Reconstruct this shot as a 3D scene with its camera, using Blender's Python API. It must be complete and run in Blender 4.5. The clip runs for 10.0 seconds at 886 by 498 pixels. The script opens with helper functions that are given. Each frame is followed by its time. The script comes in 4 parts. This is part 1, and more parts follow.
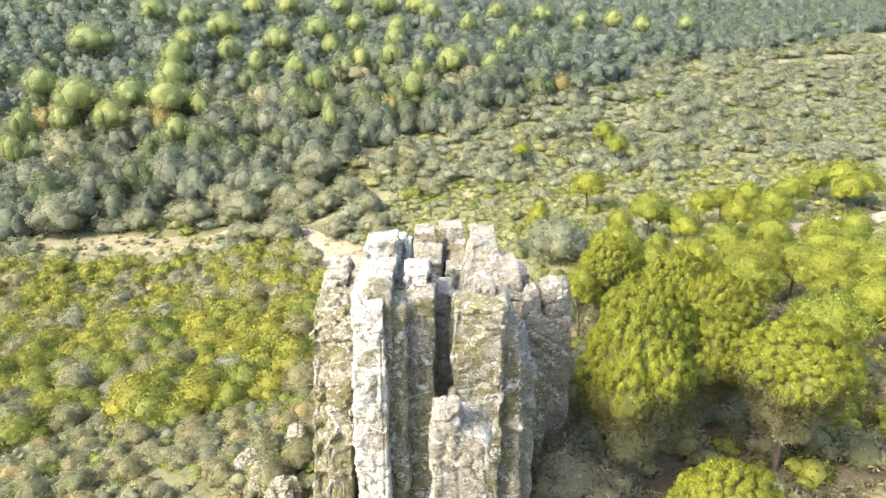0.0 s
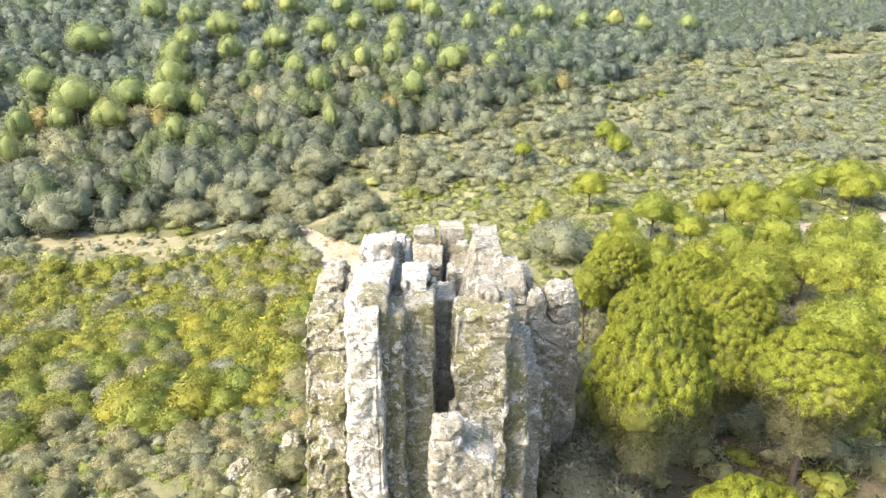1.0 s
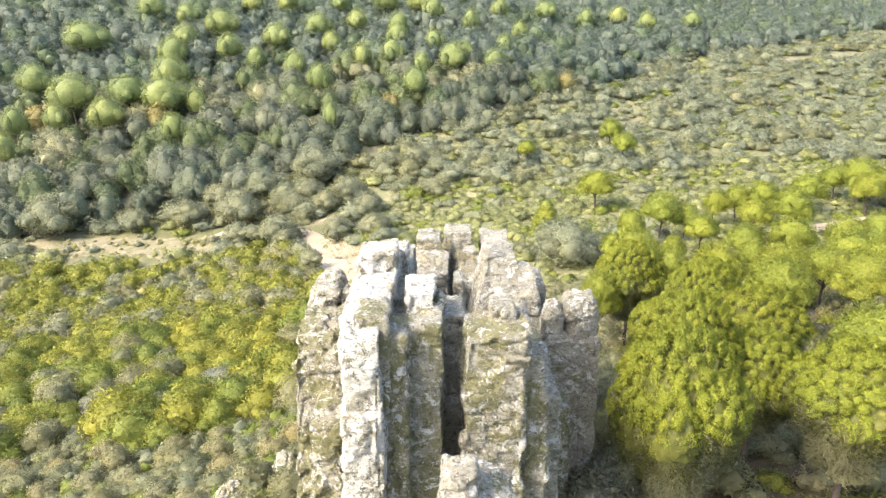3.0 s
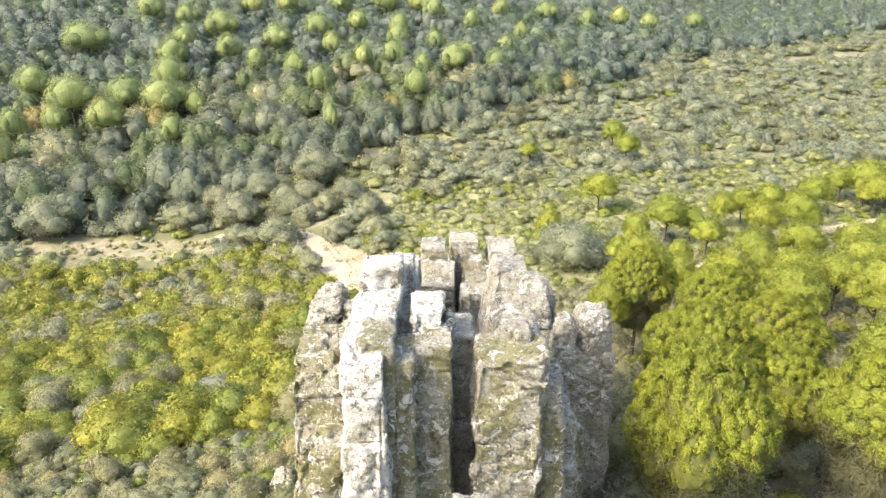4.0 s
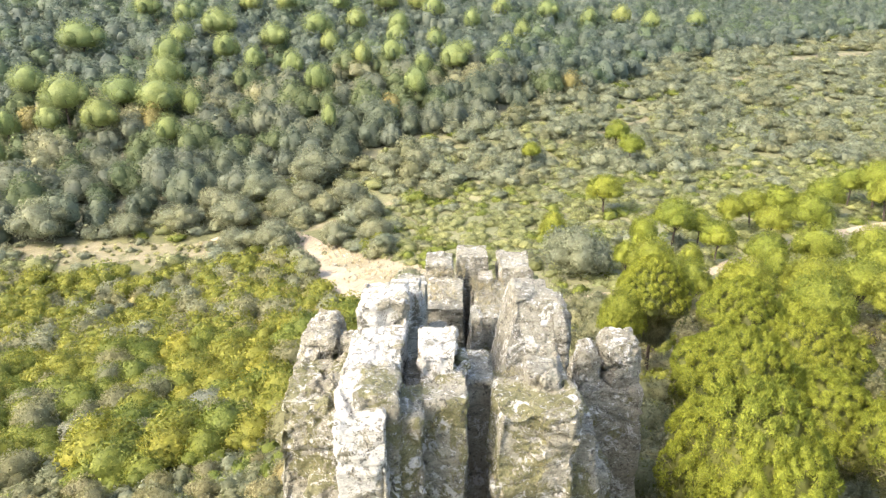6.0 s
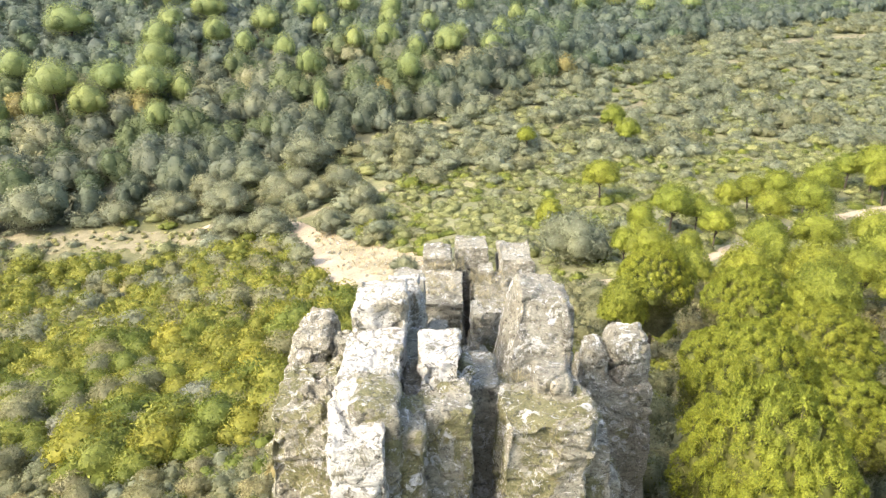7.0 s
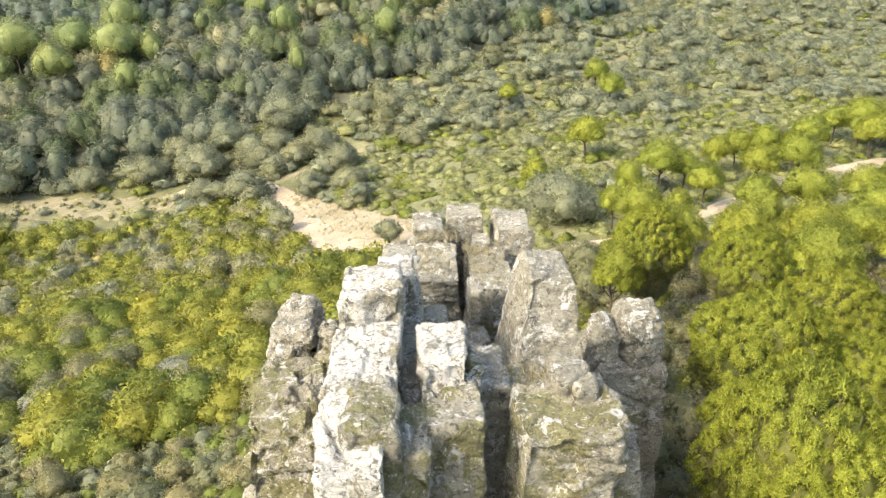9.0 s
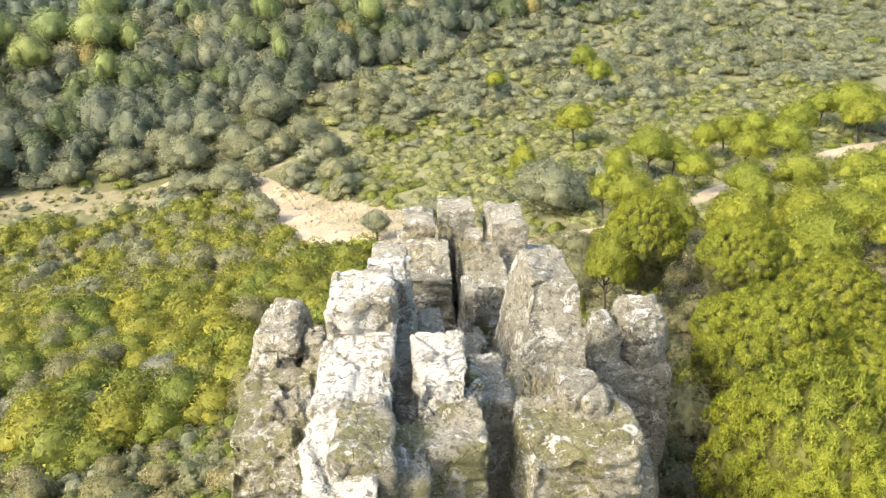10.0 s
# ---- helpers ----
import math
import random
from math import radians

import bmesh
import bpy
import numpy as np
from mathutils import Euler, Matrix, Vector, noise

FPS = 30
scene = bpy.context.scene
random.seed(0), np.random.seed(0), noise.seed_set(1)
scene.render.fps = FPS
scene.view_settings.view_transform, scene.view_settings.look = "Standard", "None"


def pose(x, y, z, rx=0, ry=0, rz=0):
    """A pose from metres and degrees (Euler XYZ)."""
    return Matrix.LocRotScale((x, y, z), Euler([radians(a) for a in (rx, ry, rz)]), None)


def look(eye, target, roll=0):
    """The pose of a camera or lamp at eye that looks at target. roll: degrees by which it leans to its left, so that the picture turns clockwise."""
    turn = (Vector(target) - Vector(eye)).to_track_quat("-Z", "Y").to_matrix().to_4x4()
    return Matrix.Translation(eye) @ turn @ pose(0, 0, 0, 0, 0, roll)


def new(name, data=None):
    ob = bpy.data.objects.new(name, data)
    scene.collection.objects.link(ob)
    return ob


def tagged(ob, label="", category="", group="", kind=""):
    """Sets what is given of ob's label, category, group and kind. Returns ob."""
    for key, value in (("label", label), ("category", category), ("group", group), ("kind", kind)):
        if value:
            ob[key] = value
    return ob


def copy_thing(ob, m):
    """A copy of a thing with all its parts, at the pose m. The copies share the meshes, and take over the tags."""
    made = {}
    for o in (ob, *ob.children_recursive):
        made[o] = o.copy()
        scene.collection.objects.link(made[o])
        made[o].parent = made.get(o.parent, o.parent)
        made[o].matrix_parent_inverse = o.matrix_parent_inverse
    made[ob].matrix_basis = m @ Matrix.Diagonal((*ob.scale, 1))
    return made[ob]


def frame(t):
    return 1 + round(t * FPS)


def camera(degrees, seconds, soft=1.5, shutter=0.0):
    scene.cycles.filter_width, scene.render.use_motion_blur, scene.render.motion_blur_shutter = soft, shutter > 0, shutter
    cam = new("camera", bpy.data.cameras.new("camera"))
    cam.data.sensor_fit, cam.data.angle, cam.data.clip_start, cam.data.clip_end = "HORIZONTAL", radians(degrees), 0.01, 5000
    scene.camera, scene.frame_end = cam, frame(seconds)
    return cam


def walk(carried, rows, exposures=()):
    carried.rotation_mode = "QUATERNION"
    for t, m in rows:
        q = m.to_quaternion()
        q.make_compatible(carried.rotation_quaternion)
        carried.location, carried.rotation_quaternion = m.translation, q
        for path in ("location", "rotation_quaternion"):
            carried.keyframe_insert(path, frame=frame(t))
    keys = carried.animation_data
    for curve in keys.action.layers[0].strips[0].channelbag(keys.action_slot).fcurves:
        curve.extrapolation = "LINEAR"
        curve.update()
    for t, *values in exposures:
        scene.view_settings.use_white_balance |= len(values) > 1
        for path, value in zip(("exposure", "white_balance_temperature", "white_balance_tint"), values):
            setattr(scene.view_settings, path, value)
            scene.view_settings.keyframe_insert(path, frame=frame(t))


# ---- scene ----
cam = camera(64.55, 10.0, soft=1.3)
walk(cam, [
    (0, pose(0.448, -25.596, 18.099, 69.987, -0.102, -0.163)),
    (0.5, pose(0.460, -24.945, 17.908, 69.984, -0.096, -0.125)),
    (1, pose(0.463, -24.282, 17.710, 69.982, -0.088, -0.093)),
    (1.5, pose(0.439, -23.686, 17.526, 69.960, -0.054, -0.071)),
    (2, pose(0.392, -23.047, 17.348, 69.963, -0.030, -0.072)),
    (2.5, pose(0.347, -22.512, 17.227, 69.936, -0.031, -0.055)),
    (4, pose(0.085, -20.643, 17.044, 69.978, -0.001, 0.002)),
    (4.5, pose(0.000, -20.000, 17.000, 69.992, -0.000, -0.000)),
    (5, pose(-0.066, -19.316, 16.927, 70.036, -0.022, 0.021)),
    (5.5, pose(-0.122, -18.746, 16.863, 70.042, -0.022, 0.033)),
    (7, pose(-0.318, -17.110, 16.609, 68.732, 0.100, -0.629)),
    (7.5, pose(-0.405, -16.632, 16.526, 67.438, 0.149, -0.986)),
    (8, pose(-0.493, -16.138, 16.432, 66.055, 0.217, -1.368)),
    (8.5, pose(-0.545, -15.679, 16.338, 65.622, 0.288, -1.649)),
    (9, pose(-0.601, -15.182, 16.233, 65.378, 0.492, -2.444)),
    (9.5, pose(-0.643, -14.737, 16.144, 65.063, 0.651, -3.164)),
    (10, pose(-0.678, -14.275, 16.057, 64.451, 0.775, -3.687)),
], exposures=[(0, 2.4, 6250, 16), (5.5, 2.29, 6300, 15), (8, 2.14, 6450, 13), (10, 2.06, 6600, 12)])

# ---- world and sun ----
SUN_AZIMUTH, SUN_HEIGHT = radians(-122), radians(43)
world = bpy.data.worlds.new("sky")
scene.world = world
world.use_nodes = True
wn = world.node_tree.nodes
sky = wn.new("ShaderNodeTexSky")
sky.sky_type, sky.sun_disc = "NISHITA", False
sky.sun_elevation, sky.sun_rotation = SUN_HEIGHT, SUN_AZIMUTH
sky.air_density, sky.dust_density = 1.0, 4.0
world.node_tree.links.new(sky.outputs[0], wn["Background"].inputs[0])
wn["Background"].inputs[1].default_value = 0.15
sun_data = bpy.data.lights.new("sun", "SUN")
sun_data.energy, sun_data.angle, sun_data.color = 1.35, radians(10.0), (1.0, 0.92, 0.77)
sun = new("sun", sun_data)
to_sun = Vector((math.sin(SUN_AZIMUTH) * math.cos(SUN_HEIGHT), math.cos(SUN_AZIMUTH) * math.cos(SUN_HEIGHT), math.sin(SUN_HEIGHT)))
sun.matrix_world = look(to_sun * 200, (0, 0, 0))


# ---- materials ----
def material(name):
    m = bpy.data.materials.new(name)
    m.use_nodes = True
    nt = m.node_tree
    nt.nodes.clear()
    return m, nt


def node(nt, kind, **values):
    n = nt.nodes.new("ShaderNode" + kind)
    for key, value in values.items():
        n.inputs[key].default_value = value
    return n


def link(nt, a, b):
    nt.links.new(a, b)


def noise_at(nt, where, scale, detail=4.0, rough=0.55, distort=0.0):
    n = node(nt, "TexNoise", Scale=scale, Detail=detail, Roughness=rough, Distortion=distort)
    link(nt, where, n.inputs["Vector"])
    return n.outputs[0]


def noise_color(nt, where, scale):
    n = node(nt, "TexNoise", Scale=scale, Detail=3.0)
    link(nt, where, n.inputs["Vector"])
    return n.outputs["Color"]


def ramp(nt, value, stops):
    r = nt.nodes.new("ShaderNodeValToRGB")
    els = r.color_ramp.elements
    while len(els) < len(stops):
        els.new(0.5)
    for e, (at, c) in zip(els, stops):
        e.position = at
        e.color = (*c, 1) if not isinstance(c, float) else (c, c, c, 1)
    link(nt, value, r.inputs[0])
    return r.outputs[0]


def mix(nt, fac, a, b, blend="MIX"):
    n = nt.nodes.new("ShaderNodeMix")
    n.data_type, n.blend_type = "RGBA", blend
    for value, socket in ((fac, n.inputs[0]), (a, n.inputs[6]), (b, n.inputs[7])):
        if hasattr(value, "links"):
            link(nt, value, socket)
        elif isinstance(value, (int, float)):
            socket.default_value = value
        else:
            socket.default_value = (*value, 1)
    return n.outputs[2]


def bump(nt, height, strength, distance, normal=None):
    b = node(nt, "Bump", Strength=strength, Distance=distance)
    link(nt, height, b.inputs["Height"])
    if normal is not None:
        link(nt, normal, b.inputs["Normal"])
    return b.outputs[0]


def surface(nt, color, roughness=0.9, normal=None, through_light=0.0):
    p = node(nt, "BsdfPrincipled", Roughness=roughness)
    p.inputs["Specular IOR Level"].default_value = 0.25
    link(nt, color, p.inputs["Base Color"])
    if normal is not None:
        link(nt, normal, p.inputs["Normal"])
    out = nt.nodes.new("ShaderNodeOutputMaterial")
    if through_light:
        t = node(nt, "BsdfTranslucent")
        link(nt, color, t.inputs["Color"])
        m = nt.nodes.new("ShaderNodeMixShader")
        m.inputs[0].default_value = through_light
        link(nt, p.outputs[0], m.inputs[1])
        link(nt, t.outputs[0], m.inputs[2])
        link(nt, m.outputs[0], out.inputs[0])
    else:
        link(nt, p.outputs[0], out.inputs[0])


def leaf_material(name, dark, mid, light, through_light=0.3, grain=11.0, depth=0.45, own=1.0):
    """Foliage: the tone differs from plant to plant, from clump to clump and from leaf to leaf."""
    m, nt = material(name)
    geo = nt.nodes.new("ShaderNodeNewGeometry")
    ob = nt.nodes.new("ShaderNodeObjectInfo")
    leaf = ramp(nt, geo.outputs["Random Per Island"], [(0.0, tuple(0.86 * v for v in dark)), (0.5, mid), (1.0, tuple(1.14 * v for v in light))])
    patch = noise_at(nt, geo.outputs["Position"], 0.3, 2.0)
    c = mix(nt, 0.8, leaf, ramp(nt, patch, [(0.3, (0.82, 0.86, 0.95)), (0.7, (1.16, 1.12, 1.0))]), "MULTIPLY")
    # finer tone, whose dark parts stand in for shaded gaps between leaves
    spray = noise_at(nt, geo.outputs["Position"], grain, 4.0, 0.65)
    c = mix(nt, depth, c, ramp(nt, spray, [(0.3, 0.62), (0.5, 0.98), (0.7, 1.28)]), "MULTIPLY")
    plant = ramp(nt, ob.outputs["Random"], [(0.0, (0.74, 0.84, 0.87)), (0.5, (0.98, 1.0, 1.0)), (1.0, (1.2, 1.08, 0.88))])
    c = mix(nt, own, c, plant, "MULTIPLY")
    surface(nt, c, 0.62, bump(nt, spray, 0.5, 0.4 / grain), through_light)
    return m


PINE = leaf_material("pine_needles", (0.155, 0.188, 0.016), (0.222, 0.248, 0.022), (0.295, 0.31, 0.032), 0.25, 9.0, 0.45, 0.3)
# old needles and twigs, darkened to put shade on the crown's sides
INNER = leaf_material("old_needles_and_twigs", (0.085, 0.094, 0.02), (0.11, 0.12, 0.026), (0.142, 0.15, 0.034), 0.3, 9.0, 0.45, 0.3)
SKIRT = leaf_material("dead_pine_twigs", (0.12, 0.122, 0.055), (0.165, 0.165, 0.078), (0.22, 0.215, 0.105), 0.4, 5.0, 0.4, 0.3)
PINE_MID = leaf_material("pine_needles_on_the_slope", (0.15, 0.178, 0.02), (0.195, 0.22, 0.025), (0.24, 0.26, 0.033), 0.25, 4.0, 0.9, 0.4)
# far needles are paled and blued, so the colour holds some haze
PINE_FAR = leaf_material("hazed_pine_needles", (0.183, 0.218, 0.0768), (0.215, 0.253, 0.0842), (0.255, 0.289, 0.0959), 0.36, 1.6, 0.4, 0.5)
OAK = leaf_material("oak_leaves", (0.205, 0.215, 0.122), (0.24, 0.25, 0.145), (0.28, 0.288, 0.172), 0.52, 2.4, 0.5, 0.45)
# leaves of the far wood, with haze mixed in as extra blue
OAK_FAR = leaf_material("hazed_oak_leaves", (0.13, 0.158, 0.117), (0.146, 0.175, 0.13), (0.165, 0.195, 0.146), 0.52, 1.2, 0.4)
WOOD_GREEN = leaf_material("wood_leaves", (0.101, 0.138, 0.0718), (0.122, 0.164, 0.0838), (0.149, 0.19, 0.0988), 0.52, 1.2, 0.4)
# darker oak tone with the shade of the wood's edge put into it
SHADE_TONED_OAK = leaf_material("shade_toned_oak_leaves", (0.11, 0.139, 0.096), (0.127, 0.158, 0.11), (0.145, 0.178, 0.124), 0.52, 1.2, 0.4)
LENTISK = leaf_material("lentisk_leaves", (0.125, 0.145, 0.02), (0.17, 0.187, 0.027), (0.235, 0.236, 0.04), 0.36)
LIGHT_SCRUB = leaf_material("light_scrub_leaves", (0.25, 0.25, 0.092), (0.3, 0.293, 0.11), (0.36, 0.345, 0.142), 0.52, 3.0, 0.6)
GREY_LEAF = leaf_material("grey_shrub_leaves", (0.17, 0.172, 0.08), (0.21, 0.21, 0.102), (0.265, 0.256, 0.135), 0.52, 8.0, 0.45, 0.4)
HEATH = leaf_material("heath_leaves", (0.195, 0.187, 0.092), (0.25, 0.238, 0.122), (0.31, 0.292, 0.16), 0.52)
AUTUMN = leaf_material("autumn_leaves", (0.19, 0.172, 0.06), (0.235, 0.212, 0.075), (0.285, 0.255, 0.095), 0.3, 2.0, 0.45, 0.5)
RUST = leaf_material("rusty_leaves", (0.27, 0.12, 0.02), (0.4, 0.19, 0.03), (0.5, 0.27, 0.05), 0.22)
YELLOW = leaf_material("yellow_leaves", (0.26, 0.25, 0.01), (0.38, 0.35, 0.012), (0.48, 0.44, 0.02), 0.26)
SILVER = leaf_material("silver_leaves", (0.112, 0.123, 0.084), (0.151, 0.162, 0.112), (0.202, 0.21, 0.151), 0.16)
STRAW = leaf_material("dry_grass", (0.26, 0.2, 0.09), (0.36, 0.29, 0.15), (0.46, 0.39, 0.22), 0.16)


def bark_material(name, dark, light):
    m, nt = material(name)
    geo = nt.nodes.new("ShaderNodeNewGeometry")
    n = noise_at(nt, geo.outputs["Position"], 9.0, 5.0, 0.65)
    c = ramp(nt, n, [(0.3, dark), (0.7, light)])
    surface(nt, c, 0.95, bump(nt, n, 0.6, 0.03))
    return m


BARK = bark_material("pine_bark", (0.035, 0.028, 0.02), (0.1, 0.078, 0.055))
TWIG = bark_material("dry_twigs", (0.11, 0.085, 0.05), (0.25, 0.2, 0.13))


def rock_material(name, moss, pale=0.0):
    m, nt = material(name)
    geo = nt.nodes.new("ShaderNodeNewGeometry")
    at = geo.outputs["Position"]

    def stretched(x, y, z):
        n = nt.nodes.new("ShaderNodeMapping")
        n.inputs["Scale"].default_value = (x, y, z)
        link(nt, at, n.inputs[0])
        return n.outputs[0]

    flat, tall, bed = stretched(1.0, 1.0, 2.0), stretched(1.0, 1.0, 0.3), stretched(0.5, 0.5, 5.0)
    big = noise_at(nt, flat, 0.8, 5.0, 0.6, 0.4)
    fine = noise_at(nt, flat, 5.0, 8.0, 0.72, 0.3)
    grain = noise_at(nt, at, 26.0, 6.0, 0.75)
    streak = noise_at(nt, tall, 3.0, 7.0, 0.68, 0.5)
    layer = noise_at(nt, bed, 1.6, 7.0, 0.66, 0.25)
    c = ramp(nt, big, [(0.28, (0.235, 0.215, 0.148)), (0.5, (0.318, 0.297, 0.212)), (0.72, (0.388, 0.366, 0.272))])
    c = mix(nt, 0.9, c, ramp(nt, fine, [(0.3, 0.45), (0.44, 0.88), (0.56, 1.05), (0.72, 1.2)]), "MULTIPLY")
    c = mix(nt, 0.8, c, ramp(nt, grain, [(0.34, 0.5), (0.5, 1.0), (0.66, 1.2)]), "MULTIPLY")
    # darker beds, and weather stains that run down the faces
    c = mix(nt, 0.55, c, ramp(nt, layer, [(0.33, 0.55), (0.43, 0.95), (0.6, 1.08)]), "MULTIPLY")
    c = mix(nt, ramp(nt, streak, [(0.57, 0.0), (0.66, 0.4)]), c, (0.17, 0.155, 0.115))
    # moss in cushions
    green = noise_at(nt, at, 1.1, 9.0, 0.74, 0.5)
    c = mix(nt, ramp(nt, green, [(0.67 - moss, 0.0), (0.7 - moss, 0.8)]), c,
            ramp(nt, grain, [(0.3, (0.1, 0.1, 0.03)), (0.7, (0.24, 0.225, 0.085))]))
    # pale lichen crusts with ragged edges, in large and small patches
    crust = noise_at(nt, at, 1.7, 10.0, 0.78, 0.6)
    white = mix(nt, 0.5, (0.66, 0.645, 0.55), ramp(nt, grain, [(0.35, 0.6), (0.6, 1.05)]), "MULTIPLY")
    c = mix(nt, ramp(nt, crust, [(0.56 - pale, 0.0), (0.585 - pale, 0.8)]), c, white)
    fleck = noise_at(nt, at, 6.0, 7.0, 0.74, 0.8)
    c = mix(nt, ramp(nt, fleck, [(0.58, 0.0), (0.6, 0.75)]), c, (0.6, 0.585, 0.52))
    # round crusts, like coins, and dark spots, which paint in small shaded pits
    v = node(nt, "TexVoronoi", Scale=2.6)
    link(nt, mix(nt, 0.16, at, noise_color(nt, at, 5.0)), v.inputs["Vector"])
    some = noise_at(nt, at, 0.8, 2.0)
    coin = mix(nt, 1.0, ramp(nt, v.outputs["Distance"], [(0.08, 0.15), (0.15, 0.75), (0.22, 0.7), (0.27, 0.0)]), ramp(nt, some, [(0.55, 0.0), (0.58, 1.0)]), "MULTIPLY")
    c = mix(nt, coin, c, (0.56, 0.555, 0.51))
    pit_tone = noise_at(nt, at, 8.0, 7.0, 0.72, 0.6)
    c = mix(nt, ramp(nt, pit_tone, [(0.57, 0.0), (0.59, 0.75)]), c, (0.085, 0.078, 0.058))
    ochre = noise_at(nt, at, 2.6, 7.0, 0.72)
    c = mix(nt, ramp(nt, ochre, [(0.62, 0.0), (0.7, 0.45)]), c, (0.34, 0.27, 0.1))
    # hairline fissures, mostly upright, that come and go
    lean = nt.nodes.new("ShaderNodeMapping")
    lean.inputs["Scale"].default_value = (1.0, 1.0, 0.5)
    link(nt, mix(nt, 0.16, at, noise_color(nt, at, 1.8)), lean.inputs[0])
    v = nt.nodes.new("ShaderNodeTexVoronoi")
    v.feature = "DISTANCE_TO_EDGE"
    v.inputs["Scale"].default_value = 2.2
    link(nt, lean.outputs[0], v.inputs["Vector"])
    line = ramp(nt, v.outputs["Distance"], [(0.002, 0.0), (0.014, 1.0)])
    crack = mix(nt, ramp(nt, noise_at(nt, at, 1.0, 3.0), [(0.46, 0.0), (0.56, 1.0)]), (1.0, 1.0, 1.0), line)
    c = mix(nt, 0.28, c, crack, "MULTIPLY")
    # small chips between the fissures
    w = nt.nodes.new("ShaderNodeTexVoronoi")
    w.feature = "DISTANCE_TO_EDGE"
    w.inputs["Scale"].default_value = 6.0
    link(nt, mix(nt, 0.1, flat, noise_color(nt, at, 4.0)), w.inputs["Vector"])
    chip = mix(nt, ramp(nt, noise_at(nt, at, 1.7, 3.0), [(0.48, 0.0), (0.58, 1.0)]), (1.0, 1.0, 1.0), ramp(nt, w.outputs["Distance"], [(0.01, 0.0), (0.06, 1.0)]))
    c = mix(nt, 0.28, c, chip, "MULTIPLY")
    b = bump(nt, grain, 1.0, 0.05)
    b = bump(nt, fine, 1.0, 0.15, b)
    b = bump(nt, layer, 0.35, 0.1, b)
    b = bump(nt, crack, 0.7, 0.05, b)
    b = bump(nt, chip, 0.6, 0.03, b)
    surface(nt, c, 0.92, b)
    return m


ROCK = rock_material("quartzite", 0.08)
ROCK_PALE = rock_material("pale_lichened_quartzite", 0.05, 0.105)
ROCK_MOSSY = rock_material("mossy_quartzite", 0.19)


def ground_material(name, stops, scale, stone=0.0):
    m, nt = material(name)
    geo = nt.nodes.new("ShaderNodeNewGeometry")
    at = geo.outputs["Position"]
    big = noise_at(nt, at, scale, 7.0, 0.62, 0.3)
    fine = noise_at(nt, at, scale * 14, 7.0, 0.7)
    c = ramp(nt, big, stops)
    c = mix(nt, 0.8, c, ramp(nt, fine, [(0.28, 0.5), (0.7, 1.3)]), "MULTIPLY")
    if stone:
        v = node(nt, "TexVoronoi", Scale=1.6)
        link(nt, at, v.inputs["Vector"])
        peb = ramp(nt, v.outputs["Distance"], [(0.1, stone), (0.2, 0.0)])
        c = mix(nt, peb, c, (0.2, 0.16, 0.12))
    surface(nt, c, 0.95, bump(nt, fine, 0.8, 0.15))
    return m


SOIL = ground_material("scrub_soil", [(0.3, (0.075, 0.078, 0.028)), (0.5, (0.125, 0.122, 0.05)), (0.72, (0.19, 0.17, 0.085))], 0.16)
WOOD_SOIL = ground_material("shade_toned_leaf_litter", [(0.3, (0.08, 0.08, 0.045)), (0.5, (0.11, 0.108, 0.06)), (0.7, (0.15, 0.14, 0.08))], 0.3)
GRASS = ground_material("dry_grassland", [(0.3, (0.12, 0.126, 0.053)), (0.5, (0.16, 0.157, 0.072)), (0.72, (0.205, 0.19, 0.1))], 0.12)
SAND = ground_material("sandy_track", [(0.3, (0.26, 0.205, 0.125)), (0.55, (0.36, 0.29, 0.185)), (0.75, (0.43, 0.355, 0.24))], 0.22, 0.6)
PALE = ground_material("dry_clearing", [(0.3, (0.12, 0.118, 0.052)), (0.5, (0.19, 0.168, 0.088)), (0.72, (0.28, 0.238, 0.145))], 0.3, 0.5)
STONY = ground_material("stony_sand", [(0.3, (0.19, 0.165, 0.088)), (0.5, (0.28, 0.235, 0.14)), (0.72, (0.37, 0.305, 0.195))], 0.3, 0.55)
LITTER = ground_material("needle_litter", [(0.3, (0.05, 0.042, 0.022)), (0.5, (0.085, 0.07, 0.036)), (0.7, (0.13, 0.108, 0.058))], 0.5)


# ---- geometry helpers ----
def softplus(v):
    return np.logaddexp(0.0, v)


def ground_z(x, y):
    base = -16.5 + 5.5 * np.tanh((x + 12) / 28) - 3.2 / (1 + np.exp(np.clip((48 - y) / 11, -50, 50)))
    ridge = 14.6 * np.exp(-np.sqrt(y * y + 64) / 32)
    mound = 1.8 * np.exp(-(x * x + (y + 3) ** 2) / 200)
    valley = 90 + 0.62 * 12 * softplus((x + 12) / 12)
    slope = 0.2 + 0.055 * np.tanh(-(x + 10) / 45)
    hill = slope * 9 * softplus((y - valley) / 9)
    return base + ridge + mound + hill


def wood_edge(x):
    """Where the dark wood begins on the far hillside."""
    return np.interp(x, (-300, -120, -71, -53, -31, -8, 14, 40, 78, 123, 214, 320), (70, 76, 88, 100, 110, 124, 141, 169, 218, 252, 330, 420))


def hash3(i, j, k):
    h = (i * 374761393 + j * 668265263 + k * 2147483647) & 0xFFFFFFFF
    h = ((h ^ (h >> 13)) * 1274126177) & 0xFFFFFFFF
    return ((h ^ (h >> 16)) & 0xFFFF) / 32767.5 - 1.0


